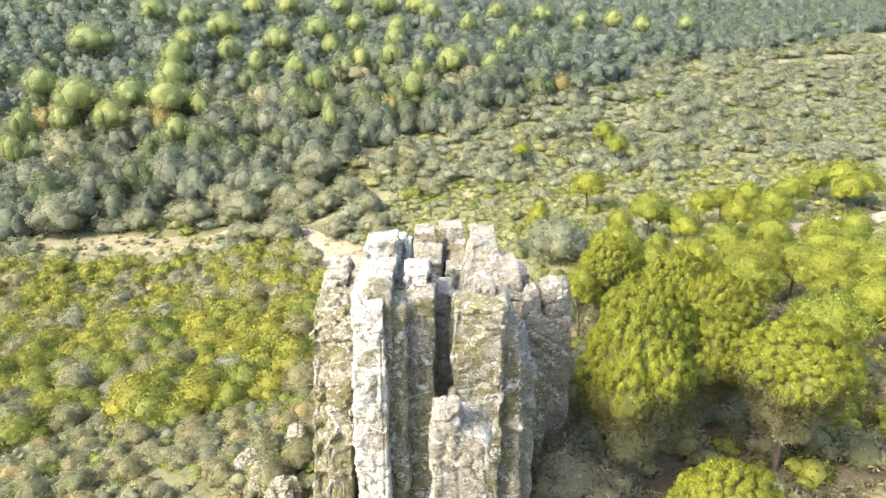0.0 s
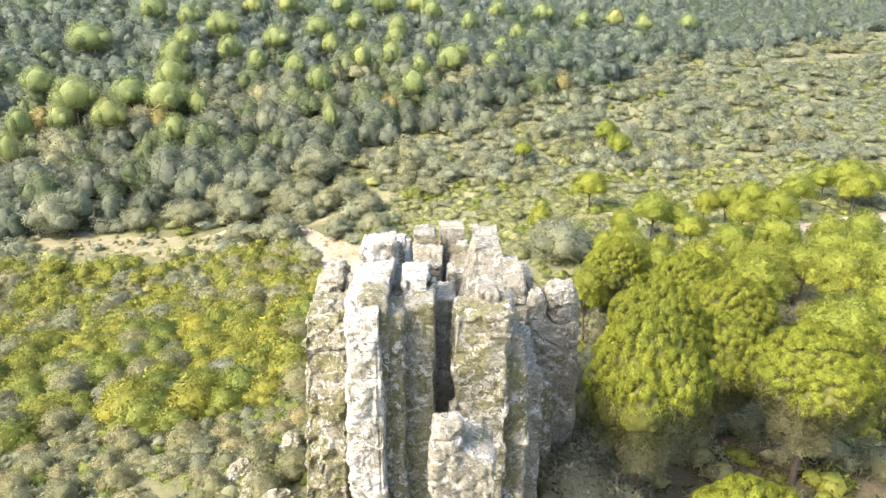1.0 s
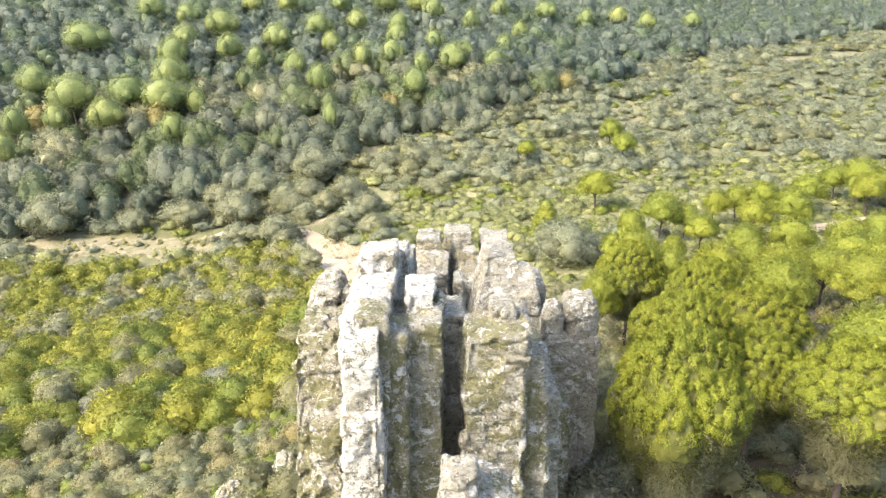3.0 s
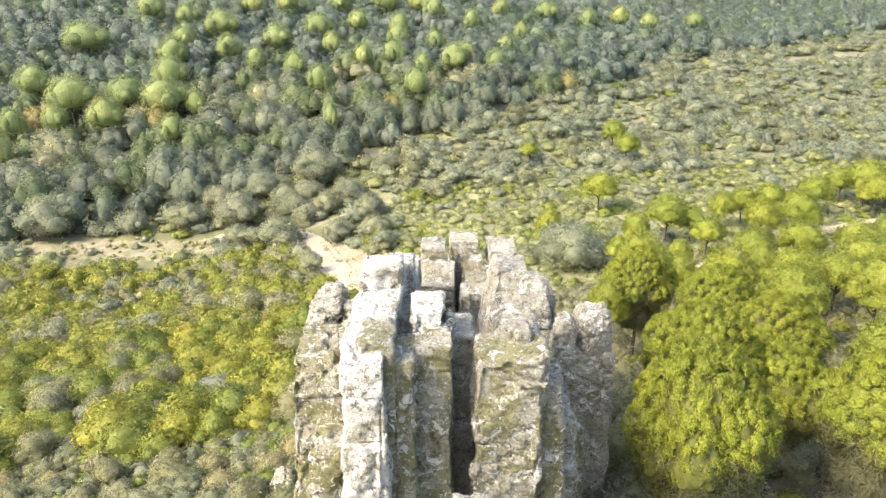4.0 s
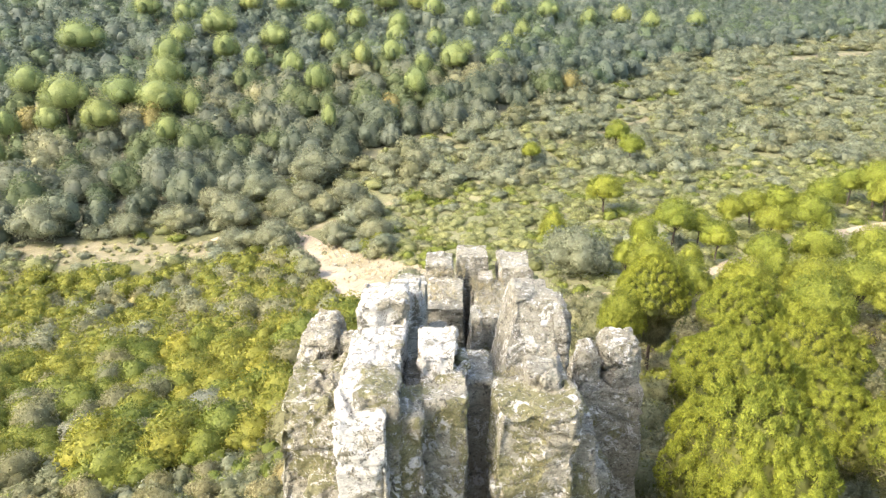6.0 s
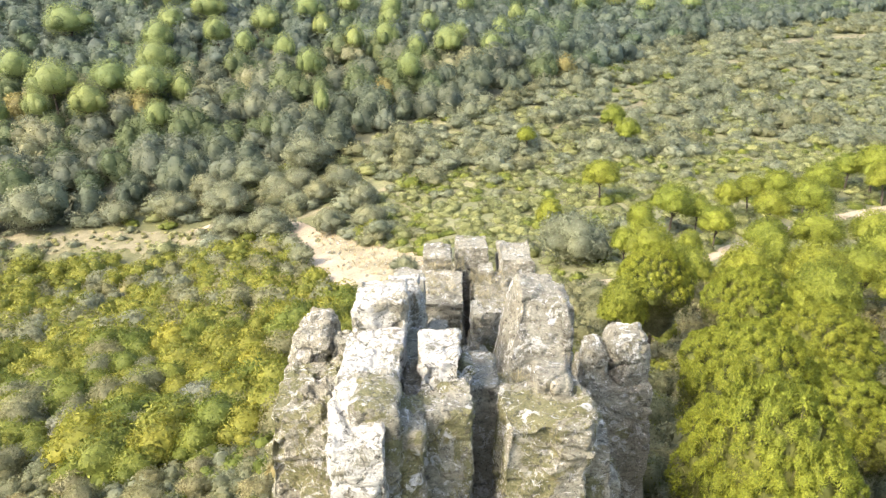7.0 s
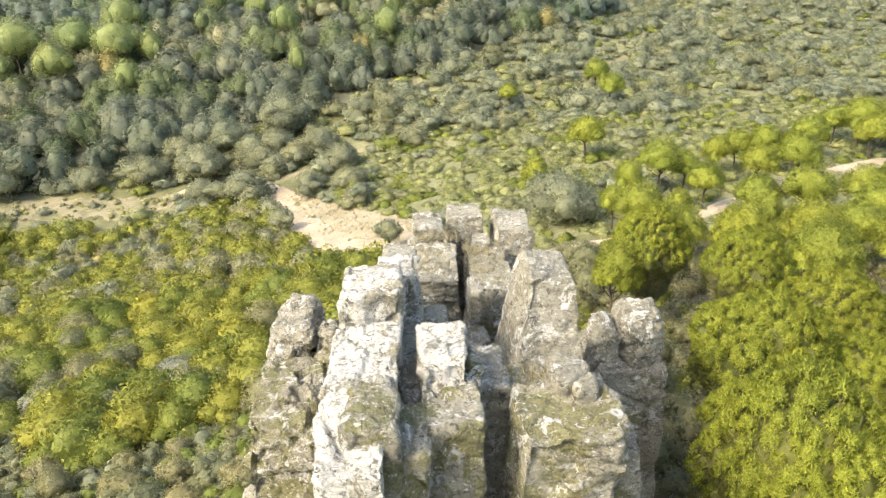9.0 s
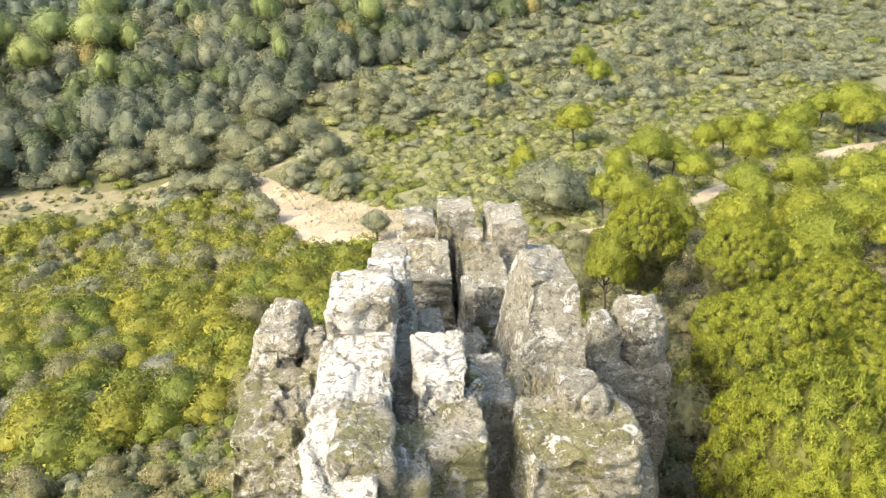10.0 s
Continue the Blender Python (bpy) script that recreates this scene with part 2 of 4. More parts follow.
def value_noise(p):
    q = np.floor(p).astype(np.int64)
    f = p - q
    f = f * f * f * (f * (f * 6 - 15) + 10)
    i, j, k = q.T
    out = 0.0
    for a in (0, 1):
        for b in (0, 1):
            for c in (0, 1):
                w = (f[:, 0] if a else 1 - f[:, 0]) * (f[:, 1] if b else 1 - f[:, 1]) * (f[:, 2] if c else 1 - f[:, 2])
                out = out + w * hash3(i + a, j + b, k + c)
    return out


def fbm(p, octaves=4, gain=0.5):
    total, amp = 0.0, 1.0
    for o in range(octaves):
        total = total + amp * value_noise(p * 2.03**o + 19.7 * o)
        amp *= gain
    return total


def cells(p):
    """Irregular cells: a value of its own for each, a tilt across it, and how near a place is to the joint between two."""
    q = np.floor(p).astype(np.int64)
    first, second, own, tilt = np.full(len(p), 9.0), np.full(len(p), 9.0), np.zeros(len(p)), np.zeros(len(p))
    for a in (-1, 0, 1):
        for b in (-1, 0, 1):
            for c in (-1, 0, 1):
                i, j, k = (q + (a, b, c)).T
                seat = np.stack([i + 0.5 + 0.42 * hash3(i, j, k), j + 0.5 + 0.42 * hash3(i + 91, j, k), k + 0.5 + 0.42 * hash3(i, j + 57, k)], 1)
                off = p - seat
                d = np.linalg.norm(off, axis=1)
                nearer = d < first
                second = np.where(nearer, first, np.minimum(second, d))
                own = np.where(nearer, hash3(i + 13, j + 29, k + 41), own)
                tilt = np.where(nearer, off[:, 0] * hash3(i + 5, j, k + 7) + off[:, 1] * hash3(i, j + 3, k + 77) + off[:, 2] * hash3(i + 61, j, k), tilt)
                first = np.where(nearer, d, first)
    return own, tilt, second - first


def make_mesh(name, verts, faces, mat, smooth=False, normals=None):
    """A mesh from arrays of vertices and of triangles or quads; leaves may share the rounded normals of their clump."""
    me = bpy.data.meshes.new(name)
    verts, faces = np.asarray(verts, np.float32), np.asarray(faces, np.int32)
    n, k = faces.shape
    me.vertices.add(len(verts))
    me.vertices.foreach_set("co", verts.ravel())
    me.loops.add(n * k)
    me.loops.foreach_set("vertex_index", faces.ravel())
    me.polygons.add(n)
    me.polygons.foreach_set("loop_start", np.arange(0, n * k, k, dtype=np.int32))
    me.polygons.foreach_set("use_smooth", np.full(n, smooth))
    me.materials.append(mat)
    me.update(calc_edges=True)
    if normals is not None:
        me.polygons.foreach_set("use_smooth", np.full(n, True))
        me.normals_split_custom_set_from_vertices(np.asarray(normals, np.float32))
    return me


def part(name, me, parent, label=""):
    ob = new(name, me)
    ob.parent = parent
    return tagged(ob, label)


def unit(v):
    return v / (np.linalg.norm(v, axis=-1, keepdims=True) + 1e-9)


def joined(pieces):
    verts, faces, n = [], [], 0
    for v, f, *_ in pieces:
        verts.append(v)
        faces.append(f + n)
        n += len(v)
    return np.concatenate(verts), np.concatenate(faces)


def tube(points, radii, sides=7):
    """A tapered limb of triangles along a bent line."""
    points = np.asarray(points, float)
    along = unit(np.gradient(points, axis=0))
    a = unit(np.cross(along, (0.31, 0.9, 0.27)))
    b = np.cross(along, a)
    turn = np.linspace(0, 2 * np.pi, sides, endpoint=False)
    ring = np.cos(turn)[None, :, None] * a[:, None] + np.sin(turn)[None, :, None] * b[:, None]
    verts = (points[:, None] + ring * np.asarray(radii)[:, None, None]).reshape(-1, 3)
    i, j = np.meshgrid(np.arange(len(points) - 1), np.arange(sides), indexing="ij")
    p, q = (i * sides + j).ravel(), (i * sides + (j + 1) % sides).ravel()
    faces = np.concatenate([np.stack([p, q, q + sides], 1), np.stack([p, q + sides, p + sides], 1)])
    return verts, faces


def facing(verts, out):
    """Turns each triangle so that its front looks the way out."""
    t = verts.reshape(-1, 3, 3)
    n = np.cross(t[:, 1] - t[:, 0], t[:, 2] - t[:, 0])
    back = (n * out).sum(1) < 0
    t[back] = t[back][:, ::-1]
    return t.reshape(-1, 3)


def needles(at, out, soft, size, count, rng, spread=0.8, width=0.3):
    """Tufts of pointed blades that stand out from their places: vertices, triangles and normals."""
    at, out, soft = (np.repeat(a, count, 0) for a in (at, out, soft))
    way = unit(out + spread * rng.normal(size=at.shape))
    side = unit(np.cross(way, soft * 0.7 + (0, 0, 0.5) + 0.5 * rng.normal(size=at.shape)))
    s = size * rng.uniform(0.7, 1.3, (len(at), 1))
    verts = np.stack([at - side * s * width / 2, at + side * s * width / 2, at + way * s], 1).reshape(-1, 3)
    normal = unit(soft + 0.16 * rng.normal(size=at.shape))
    return facing(verts, normal), np.arange(len(verts)).reshape(-1, 3), np.repeat(normal, 3, 0)


def leaf_faces(at, out, size, rng, tilt=0.45):
    """Leaf sprays: pointed blades that face roughly outwards: vertices, triangles and normals."""
    face = unit(out + tilt * rng.normal(size=at.shape))
    a = unit(np.cross(face, rng.normal(size=at.shape)))
    b = np.cross(face, a)
    s = size * rng.uniform(0.55, 1.35, (len(at), 1))
    verts = np.stack([at - a * s * 0.5, at + b * s * 0.42 + face * s * 0.1, at + a * s * 0.6], 1).reshape(-1, 3)
    normal = unit(out + 0.26 * rng.normal(size=at.shape))
    return facing(verts, normal), np.arange(len(verts)).reshape(-1, 3), np.repeat(normal, 3, 0)


def ball(level):
    """A round mesh of 20 or 80 triangles."""
    g = (1 + math.sqrt(5)) / 2
    v = [(-1, g, 0), (1, g, 0), (-1, -g, 0), (1, -g, 0), (0, -1, g), (0, 1, g), (0, -1, -g), (0, 1, -g), (g, 0, -1), (g, 0, 1), (-g, 0, -1), (-g, 0, 1)]
    f = [(a, b, c) for a in range(12) for b in range(a + 1, 12) for c in range(b + 1, 12)
         if all(abs(math.dist(v[i], v[j]) - 2) < 0.01 for i, j in ((a, b), (b, c), (a, c)))]
    v, f = unit(np.array(v, float)), np.array(f)
    for _ in range(level):
        t = v[f]
        m = unit((t + np.roll(t, -1, 1)) / 2)
        t = np.concatenate([np.stack([t[:, 0], m[:, 0], m[:, 2]], 1), np.stack([t[:, 1], m[:, 1], m[:, 0]], 1), np.stack([t[:, 2], m[:, 2], m[:, 1]], 1), m])
        v, f = np.unique(np.round(t.reshape(-1, 3), 6), axis=0, return_inverse=True)
        f = f.reshape(-1, 3)
    t = v[f]
    wrong = (np.cross(t[:, 1] - t[:, 0], t[:, 2] - t[:, 0]) * t.sum(1)).sum(1) < 0
    f[wrong] = f[wrong][:, ::-1]
    return v, f


BALLS = [ball(k) for k in range(5)]


def puffs(heads, size, rng, low=-0.35):
    """Seats, ways out and sizes of rounded needle clumps, packed over a few large domes. Heads: rows of centre, width and height."""
    seats, ways, sizes = [], [], []
    for k, (x, y, z, w, h) in enumerate(heads):
        n = max(5, int(2.9 * (w / size) ** 2 * (1 - low)))
        i = np.arange(n) + 0.5
        up = 1 - (1 - low) * i / n
        turn = i * 2.39996 + rng.uniform(0, 6.28)
        d = np.stack([np.sqrt(1 - up * up) * np.cos(turn), np.sqrt(1 - up * up) * np.sin(turn), up], 1)
        d = unit(d + rng.normal(size=d.shape) * 0.45 * size / w)
        at = np.array([x, y, z]) + d * (w, w, h) * rng.uniform(0.86, 1.06, (n, 1))
        keep = np.ones(n, bool)
        for j, (ox, oy, oz, ow, oh) in enumerate(heads):
            if j != k:
                keep &= np.linalg.norm((at - (ox, oy, oz)) / (ow, ow, oh), axis=1) > 0.93
        seats.append(at[keep])
        ways.append(unit(d / (w, w, h))[keep])
        sizes.append((size * rng.uniform(0.7, 1.3, n))[keep])
    return np.concatenate(seats), np.concatenate(ways), np.concatenate(sizes)


def leafy(rows, count, size, rng, level=0, low=-0.4, clump=0.4, depth=0.12, bumpy=0.6, tilt=1.1):
    """Domes covered all over with leaf sprays, which gather in clumps. Rows: centre, width and height of each dome;
    clump: how wide the clumps are; depth: how far they stand out, as a share of the dome's width."""
    rows = np.asarray(rows, float)
    weight = rows[:, 3] * (rows[:, 3] + rows[:, 4])
    seed = rng.uniform(0, 90, 3)
    core = lobe_surface(rows * (1, 1, 1, 0.76, 0.76), level, clump * 2, 0.15, rng, low)

    def swell(p):
        q = p / clump + seed
        own, _, joint = cells(q)
        return np.minimum(joint / 0.5, 1.0) - 0.5 + 0.4 * own, np.stack([value_noise(q * 0.8 + 7), value_noise(q * 0.8 + 31), value_noise(q * 0.8 + 57)], 1)

    got, ways, have = [], [], 0
    while have < count:
        k = rng.choice(len(rows), count * 2, p=weight / weight.sum())
        d = unit(rng.normal(size=(len(k), 3)))
        wide = rows[k][:, [3, 3, 4]]
        at = rows[k, :3] + d * wide
        keep = d[:, 2] > low + 0.1 * rng.normal(size=len(k))
        for n, row in enumerate(rows):
            keep &= (k == n) | (np.linalg.norm((at - row[:3]) / row[[3, 3, 4]], axis=1) > 0.9)
        at, d, wide = at[keep], d[keep], wide[keep]
        out = unit(d / wide)
        lump, turn = swell(at)
        got.append(at + out * (wide[:, :1] * (depth * lump[:, None] + rng.uniform(-0.2, 0.08, (len(at), 1)))))
        ways.append(unit(out + bumpy * turn))
        have += len(at)
    at, out = np.concatenate(got)[:count], np.concatenate(ways)[:count]
    _, turn = swell(core[0])
    return with_normals([(core[0], core[1], unit(core[2] + bumpy * turn)), leaf_faces(at, out, size, rng, tilt)])


def with_normals(pieces):
    v, f = joined(pieces)
    return v, f, np.concatenate([p[2] for p in pieces])


def lobe_surface(lobes, level, cell, depth, rng, floor=-0.45):
    """Closed, lumpy heads of foliage: vertices, triangles and rounded normals. Lobes: rows of centre, width and height;
    cell: how wide their clumps are; depth: how deep the creases between the clumps, as a share of the width."""
    ball_v, ball_f = BALLS[level]
    pieces = []
    for x, y, z, wide, high in lobes:
        d = ball_v @ np.array(Euler(rng.uniform(0, 6.28, 3)).to_matrix())
        d[:, 2] = np.where(d[:, 2] < floor, floor + 0.25 * (d[:, 2] - floor), d[:, 2])
        p = d * (wide, wide, high)
        q = p / cell + rng.uniform(0, 90, 3)
        own, _, joint = cells(q)
        lump = np.minimum(joint / 0.5, 1.0) ** 0.6 - 0.55 + 0.25 * own
        p = p * (1 + depth * lump + 0.09 * fbm(p / wide * 1.6 + rng.uniform(0, 90, 3), 3))[:, None]
        normal = np.zeros_like(p)
        t = p[ball_f]
        n = np.cross(t[:, 1] - t[:, 0], t[:, 2] - t[:, 0])
        for k in range(3):
            np.add.at(normal, ball_f[:, k], n)
        pieces.append((p + (x, y, z), ball_f, unit(normal)))
    return with_normals(pieces)


def scattered(surface_mesh, n, rng, low=-0.6, reach=0.0):
    """Places over a closed surface, and the ways out from them."""
    v, f, nor = surface_mesh
    t = v[f]
    area = np.linalg.norm(np.cross(t[:, 1] - t[:, 0], t[:, 2] - t[:, 0]), axis=1)
    area = area * (nor[f[:, 0], 2] > low)
    k = rng.choice(len(f), n, p=area / area.sum())
    a, b = rng.uniform(size=(2, n, 1))
    turn = a + b > 1
    a, b = np.where(turn, 1 - a, a), np.where(turn, 1 - b, b)
    out = unit(nor[f[k]].mean(1))
    return t[k, 0] + a * (t[k, 1] - t[k, 0]) + b * (t[k, 2] - t[k, 0]) + out * reach * rng.uniform(-0.2, 1, (n, 1)), out


def side_lobes(rng, radius, height, centre, count, size):
    """A main head and smaller ones round it."""
    rows = [(0.0, 0.0, centre, radius * 0.8, height)]
    start = rng.uniform(0, 6.28)
    for k in range(count):
        a = start + 6.283 * (k + rng.uniform(-0.3, 0.3)) / count
        w = radius * size * rng.uniform(0.75, 1.25)
        far = radius - w * rng.uniform(0.75, 1.0)
        rows.append((math.cos(a) * far, math.sin(a) * far, centre + height * rng.uniform(-0.25, 0.4) * (1 - 0.4 * size), w, w * height / radius * rng.uniform(0.8, 1.1)))
    return np.array(rows)


# ---- ground ----
def ground():
    near = np.concatenate([np.linspace(-1500, -160, 22)[:-1], np.linspace(-160, 190, 211), np.linspace(190, 1500, 22)[1:]])
    deep = np.concatenate([np.linspace(-900, -40, 16)[:-1], np.linspace(-40, 460, 296), np.linspace(460, 2600, 30)[1:]])
    x, y = np.meshgrid(near, deep)
    p = np.stack([x.ravel(), y.ravel(), np.zeros(x.size)], 1)
    rough = 0.22 * fbm(p * 0.25, 4) + 0.08 * fbm(p * 1.1, 2)
    yy = np.minimum(p[:, 1], 430) + 0.12 * np.maximum(p[:, 1] - 430, 0)
    p[:, 2] = ground_z(np.clip(p[:, 0], -220, 240), yy) + rough
    nx, ny = len(near), len(deep)
    i, j = np.meshgrid(np.arange(ny - 1), np.arange(nx - 1), indexing="ij")
    a = (i * nx + j).ravel()
    me = make_mesh("ground", p, np.stack([a, a + 1, a + nx + 1, a + nx], 1), SOIL, True)
    # leaf litter lies under the wood, toned to put in shade between trees
    me.materials.append(WOOD_SOIL)
    mid = (p[a] + p[a + nx + 1]) / 2
    wooded = mid[:, 1] > wood_edge(mid[:, 0]) + 1.5 + 2.5 * fbm(mid * (0.3, 0.3, 0.0), 2)
    me.materials.append(GRASS)
    wave = 3.0 * fbm(mid * (0.12, 0.12, 0.0), 2)
    grassy = ~wooded & (mid[:, 0] > -14 + wave) & (mid[:, 1] > 46 + wave) & (mid[:, 1] < 420)
    me.polygons.foreach_set("material_index", (wooded + 2 * grassy).astype(np.int32))
    tagged(new("ground", me),
           "scrubby hillside ground of dry soil, grass and herbs", "ground", kind="structure")


ground()


def bent(points, steps=10):
    """A smooth line through the points."""
    points = np.asarray(points, float)
    t = np.arange(len(points))
    fine = np.linspace(0, len(points) - 1, (len(points) - 1) * steps + 1)
    out = np.stack([np.interp(fine, t, c) for c in points.T], 1)
    for _ in range(steps):
        out[1:-1] = (out[:-2] + 2 * out[1:-1] + out[2:]) / 4
    return out


# x, y, half width
TRACK = bent([(-40, 89, 0.4), (-34, 92, 0.7), (-27, 91, 1.2), (-21, 85, 1.6), (-18.5, 76, 1.9), (-14.0, 65, 2.3), (-7.5, 53, 2.5), (1, 45, 2.3), (9, 39, 1.5), (22, 44, 0.5), (36, 56, 1.4), (50, 66, 2.4), (70, 74, 1.8)])
SPUR = bent([(-25, 89, 1.4), (-16, 93, 0.9), (-6, 99, 0.6), (5, 111, 0.6), (22, 123, 0.9), (43, 140, 1.0), (60, 165, 0.7), (89, 198, 1.0), (127, 240, 3.0), (165, 261, 3.4), (200, 285, 1.5)])
CLEARING = bent([(-72, 89, 2.0), (-61, 87.5, 4.6), (-51, 87, 5.0), (-43, 86, 4.0), (-35, 88, 2.4)])
BANK = bent([(-18, 82, 2.0), (-12.5, 71, 3.8), (-6.5, 61, 4.6), (0, 53, 3.8), (9, 44, 2.0)])


def strip(name, line, mat, lift, label, edge):
    """A worn strip of bare ground that follows the land, with a ragged edge."""
    n, across = len(line), 13
    way = unit(np.gradient(line[:, :2], axis=0))
    side = np.stack([way[:, 1], -way[:, 0]], 1)
    s = np.linspace(-1, 1, across)
    xy = line[:, None, :2] + side[:, None] * (s[None, :, None] * line[:, None, 2:3])
    p = np.concatenate([xy.reshape(-1, 2), np.zeros((n * across, 1))], 1)
    ragged = fbm(p * 0.5 + 7.0, 3)
    grow = np.abs(np.tile(s, n)) > 0.8
    mid = np.repeat(line[:, :2], across, 0)
    p[:, :2] += (p[:, :2] - mid) * (edge * ragged * grow)[:, None]
    q = np.stack([p[:, 0], p[:, 1], 0 * p[:, 0]], 1)
    p[:, 2] = ground_z(p[:, 0], p[:, 1]) + 0.22 * fbm(q * 0.25, 4) + 0.08 * fbm(q * 1.1, 2)
    p[:, 2] += lift - 0.16 * np.repeat(1.0, len(p)) * (np.abs(np.tile(s, n)) > 0.99)
    i, j = np.meshgrid(np.arange(n - 1), np.arange(across - 1), indexing="ij")
    a = (i * across + j).ravel()
    tagged(new(name, make_mesh(name, p, np.stack([a, a + 1, a + across + 1, a + across], 1), mat, True)), label, "track", kind="structure")


strip("clearing", CLEARING, PALE, 0.07, "dry pale clearing with thin grass", 0.3)
strip("bank", BANK, STONY, 0.085, "stony bank with dry grass beside the track", 0.35)
strip("dirt_track", TRACK, SAND, 0.12, "sandy beige dirt track through the scrub", 0.25)
strip("footpath", SPUR, PALE, 0.1, "narrow sandy footpath climbing the far slope", 0.25)


FLOOR = bent([(12, -16, 8), (12, -4, 7.5), (16, 8, 10), (20, 20, 11), (27, 30, 10), (34, 40, 8)])
strip("forest_floor", FLOOR, LITTER, 0.14, "reddish needle litter under the pines", 0.2)


def bare(x, y, margin):
    """Whether a place lies on bare ground."""
    near = np.zeros(len(x), bool)
    for line, extra in ((TRACK, 0.0), (SPUR, -0.4), (CLEARING, 0.0), (BANK, -1.2)):
        d = np.hypot(x[:, None] - line[None, :, 0], y[:, None] - line[None, :, 1]) - line[None, :, 2] - extra
        near |= d.min(1) < margin
    return near


# ---- the rock ----
outcrop = tagged(new("rock_outcrop"), "tall outcrop of pale upright quartzite slabs with lichen and moss", "rock")


def stone(name, x, y, z, round_edge=0.2, top=(1.0, 1.0), shift=(0.0, 0.0), step=0.05, pits=0.0, rough=1.0, mat=None, seed=0, slope=(0.0, 0.0), parent=outcrop, label=""):
    """A weathered upright block between the given x, y and z limits. top: how far it narrows upwards; shift: how far its top leans;
    slope: how its top tilts in x and y."""
    half = np.array([x[1] - x[0], y[1] - y[0], z[1] - z[0]]) / 2
    mid = np.array([x[1] + x[0], y[1] + y[0], z[1] + z[0]]) / 2
    rows = [np.linspace(-1, 1, max(3, int(math.ceil(2 * h / step)) + 1)) for h in half]
    # coarser rows low down, where the stone goes into shade and scrub
    cut = max(z[0], min(4.0, z[1] - 1.0))
    rows[2] = (np.concatenate([np.linspace(z[0], cut, 2 + int((cut - z[0]) / (6 * step)))[:-1], np.linspace(cut, z[1], 2 + int((z[1] - cut) / step))]) - mid[2]) / half[2]
    n = [len(r) - 1 for r in rows]
    verts, faces, count = [], [], 0
    for axis in range(3):
        u, v = [a for a in range(3) if a != axis]
        for sign in (-1, 1):
            a, b = np.meshgrid(rows[u], rows[v], indexing="ij")
            p = np.zeros((a.size, 3))
            p[:, u], p[:, v], p[:, axis] = a.ravel(), b.ravel(), sign
            i, j = np.meshgrid(np.arange(n[u]), np.arange(n[v]), indexing="ij")
            k = (i * (n[v] + 1) + j).ravel()
            quad = np.stack([k, k + 1, k + n[v] + 2, k + n[v] + 1], 1)
            if (sign > 0) == (axis != 1):
                quad = quad[:, ::-1]
            verts.append(p)
            faces.append(quad + count)
            count += len(p)
    p, faces = np.concatenate(verts) * half, np.concatenate(faces)
    _, first, same = np.unique(np.round(p, 5), axis=0, return_index=True, return_inverse=True)
    p, faces = p[first], same.ravel()[faces]
    r = min(round_edge * (1.0 if name in ('boulder', 'stone') else 0.45), half.min() * 0.9)
    core = np.clip(p, -(half - r), half - r)
    out = unit(p - core)
    p = core + out * r
    up = (p[:, 2] / half[2] + 1) / 2
    p[:, :2] *= 1 + (np.array(top) - 1) * up[:, None] ** 1.5
    p[:, :2] += np.array(shift) * up[:, None]
    p[:, 2] += (p[:, 0] * slope[0] + p[:, 1] * slope[1]) * np.clip((up - 0.6) / 0.4, 0, 1)
    p += mid
    q = p + seed * 7.31
    warp = q + 0.06 * np.stack([fbm(q * 0.9 + 3, 2), fbm(q * 0.9 + 23, 2), fbm(q * 0.9 + 43, 2)], 1)
    d = 0.07 * fbm(q * 0.55, 2)
    # broken blocks with flat, tilted faces and open joints, from large to small
    own, tilt, joint = cells(warp * (0.8, 0.8, 0.75))
    d += (0.12 * own + 0.16 * tilt) * np.minimum(joint / 0.1, 1.0) - 0.07 * np.exp(-((joint / 0.035) ** 2))
    own, tilt, joint = cells(warp * (1.9, 1.9, 1.9) + 9.0)
    d += (0.055 * own + 0.1 * tilt) * np.minimum(joint / 0.16, 1.0) - 0.035 * np.exp(-((joint / 0.06) ** 2))
    own, tilt, joint = cells(q * (4.6, 4.6, 6.4) + 4.0)
    d += (0.026 * own + 0.05 * tilt) * np.minimum(joint / 0.25, 1.0)
    # bedding joints
    layer = q[:, 2] * 0.95 + 0.3 * fbm(q * (0.5, 0.5, 0.2), 2)
    phase = np.abs(layer - np.floor(layer) - 0.5)
    d -= 0.1 * np.exp(-(((0.5 - phase) / 0.03) ** 2)) * (value_noise(q * 0.7 + 5) > -0.05)
    split = value_noise(q * (1.05, 1.05, 0.15) + 31)
    d -= 0.1 * np.exp(-((split / 0.03) ** 2)) * (value_noise(q * 0.4 + 15) > 0.0)
    d -= 0.05
    if pits:
        d -= 0.7 * pits * np.clip(fbm(q * (2.8, 2.8, 3.2) + 11, 2) - 0.2, 0, 0.5)
    p += out * (d * rough * (1.0 if name in ('boulder', 'stone') else 0.55))[:, None]
    return part(name, make_mesh(name, p, faces, mat or ROCK, False), parent, label)


DEEP = -3.5
# the main fin, which steps down towards its back
stone("slab", (-2.05, -1.0), (-8.85, -6.8), (DEEP, 10.3), 0.3, (0.88, 0.9), (0.03, 0.1), seed=1, slope=(0.1, 0.1), mat=ROCK_PALE)
stone("slab", (-1.2, -0.52), (-8.15, -6.9), (DEEP, 10.05), 0.18, (0.9, 0.92), (0.02, 0.1), seed=2, mat=ROCK_MOSSY, slope=(-0.2, 0.0))
stone("block", (-2.1, -0.9), (-7.1, -5.3), (3.0, 10.42), 0.2, (0.94, 0.98), (0.05, 0), seed=3, slope=(0.05, 0.02), mat=ROCK_PALE)
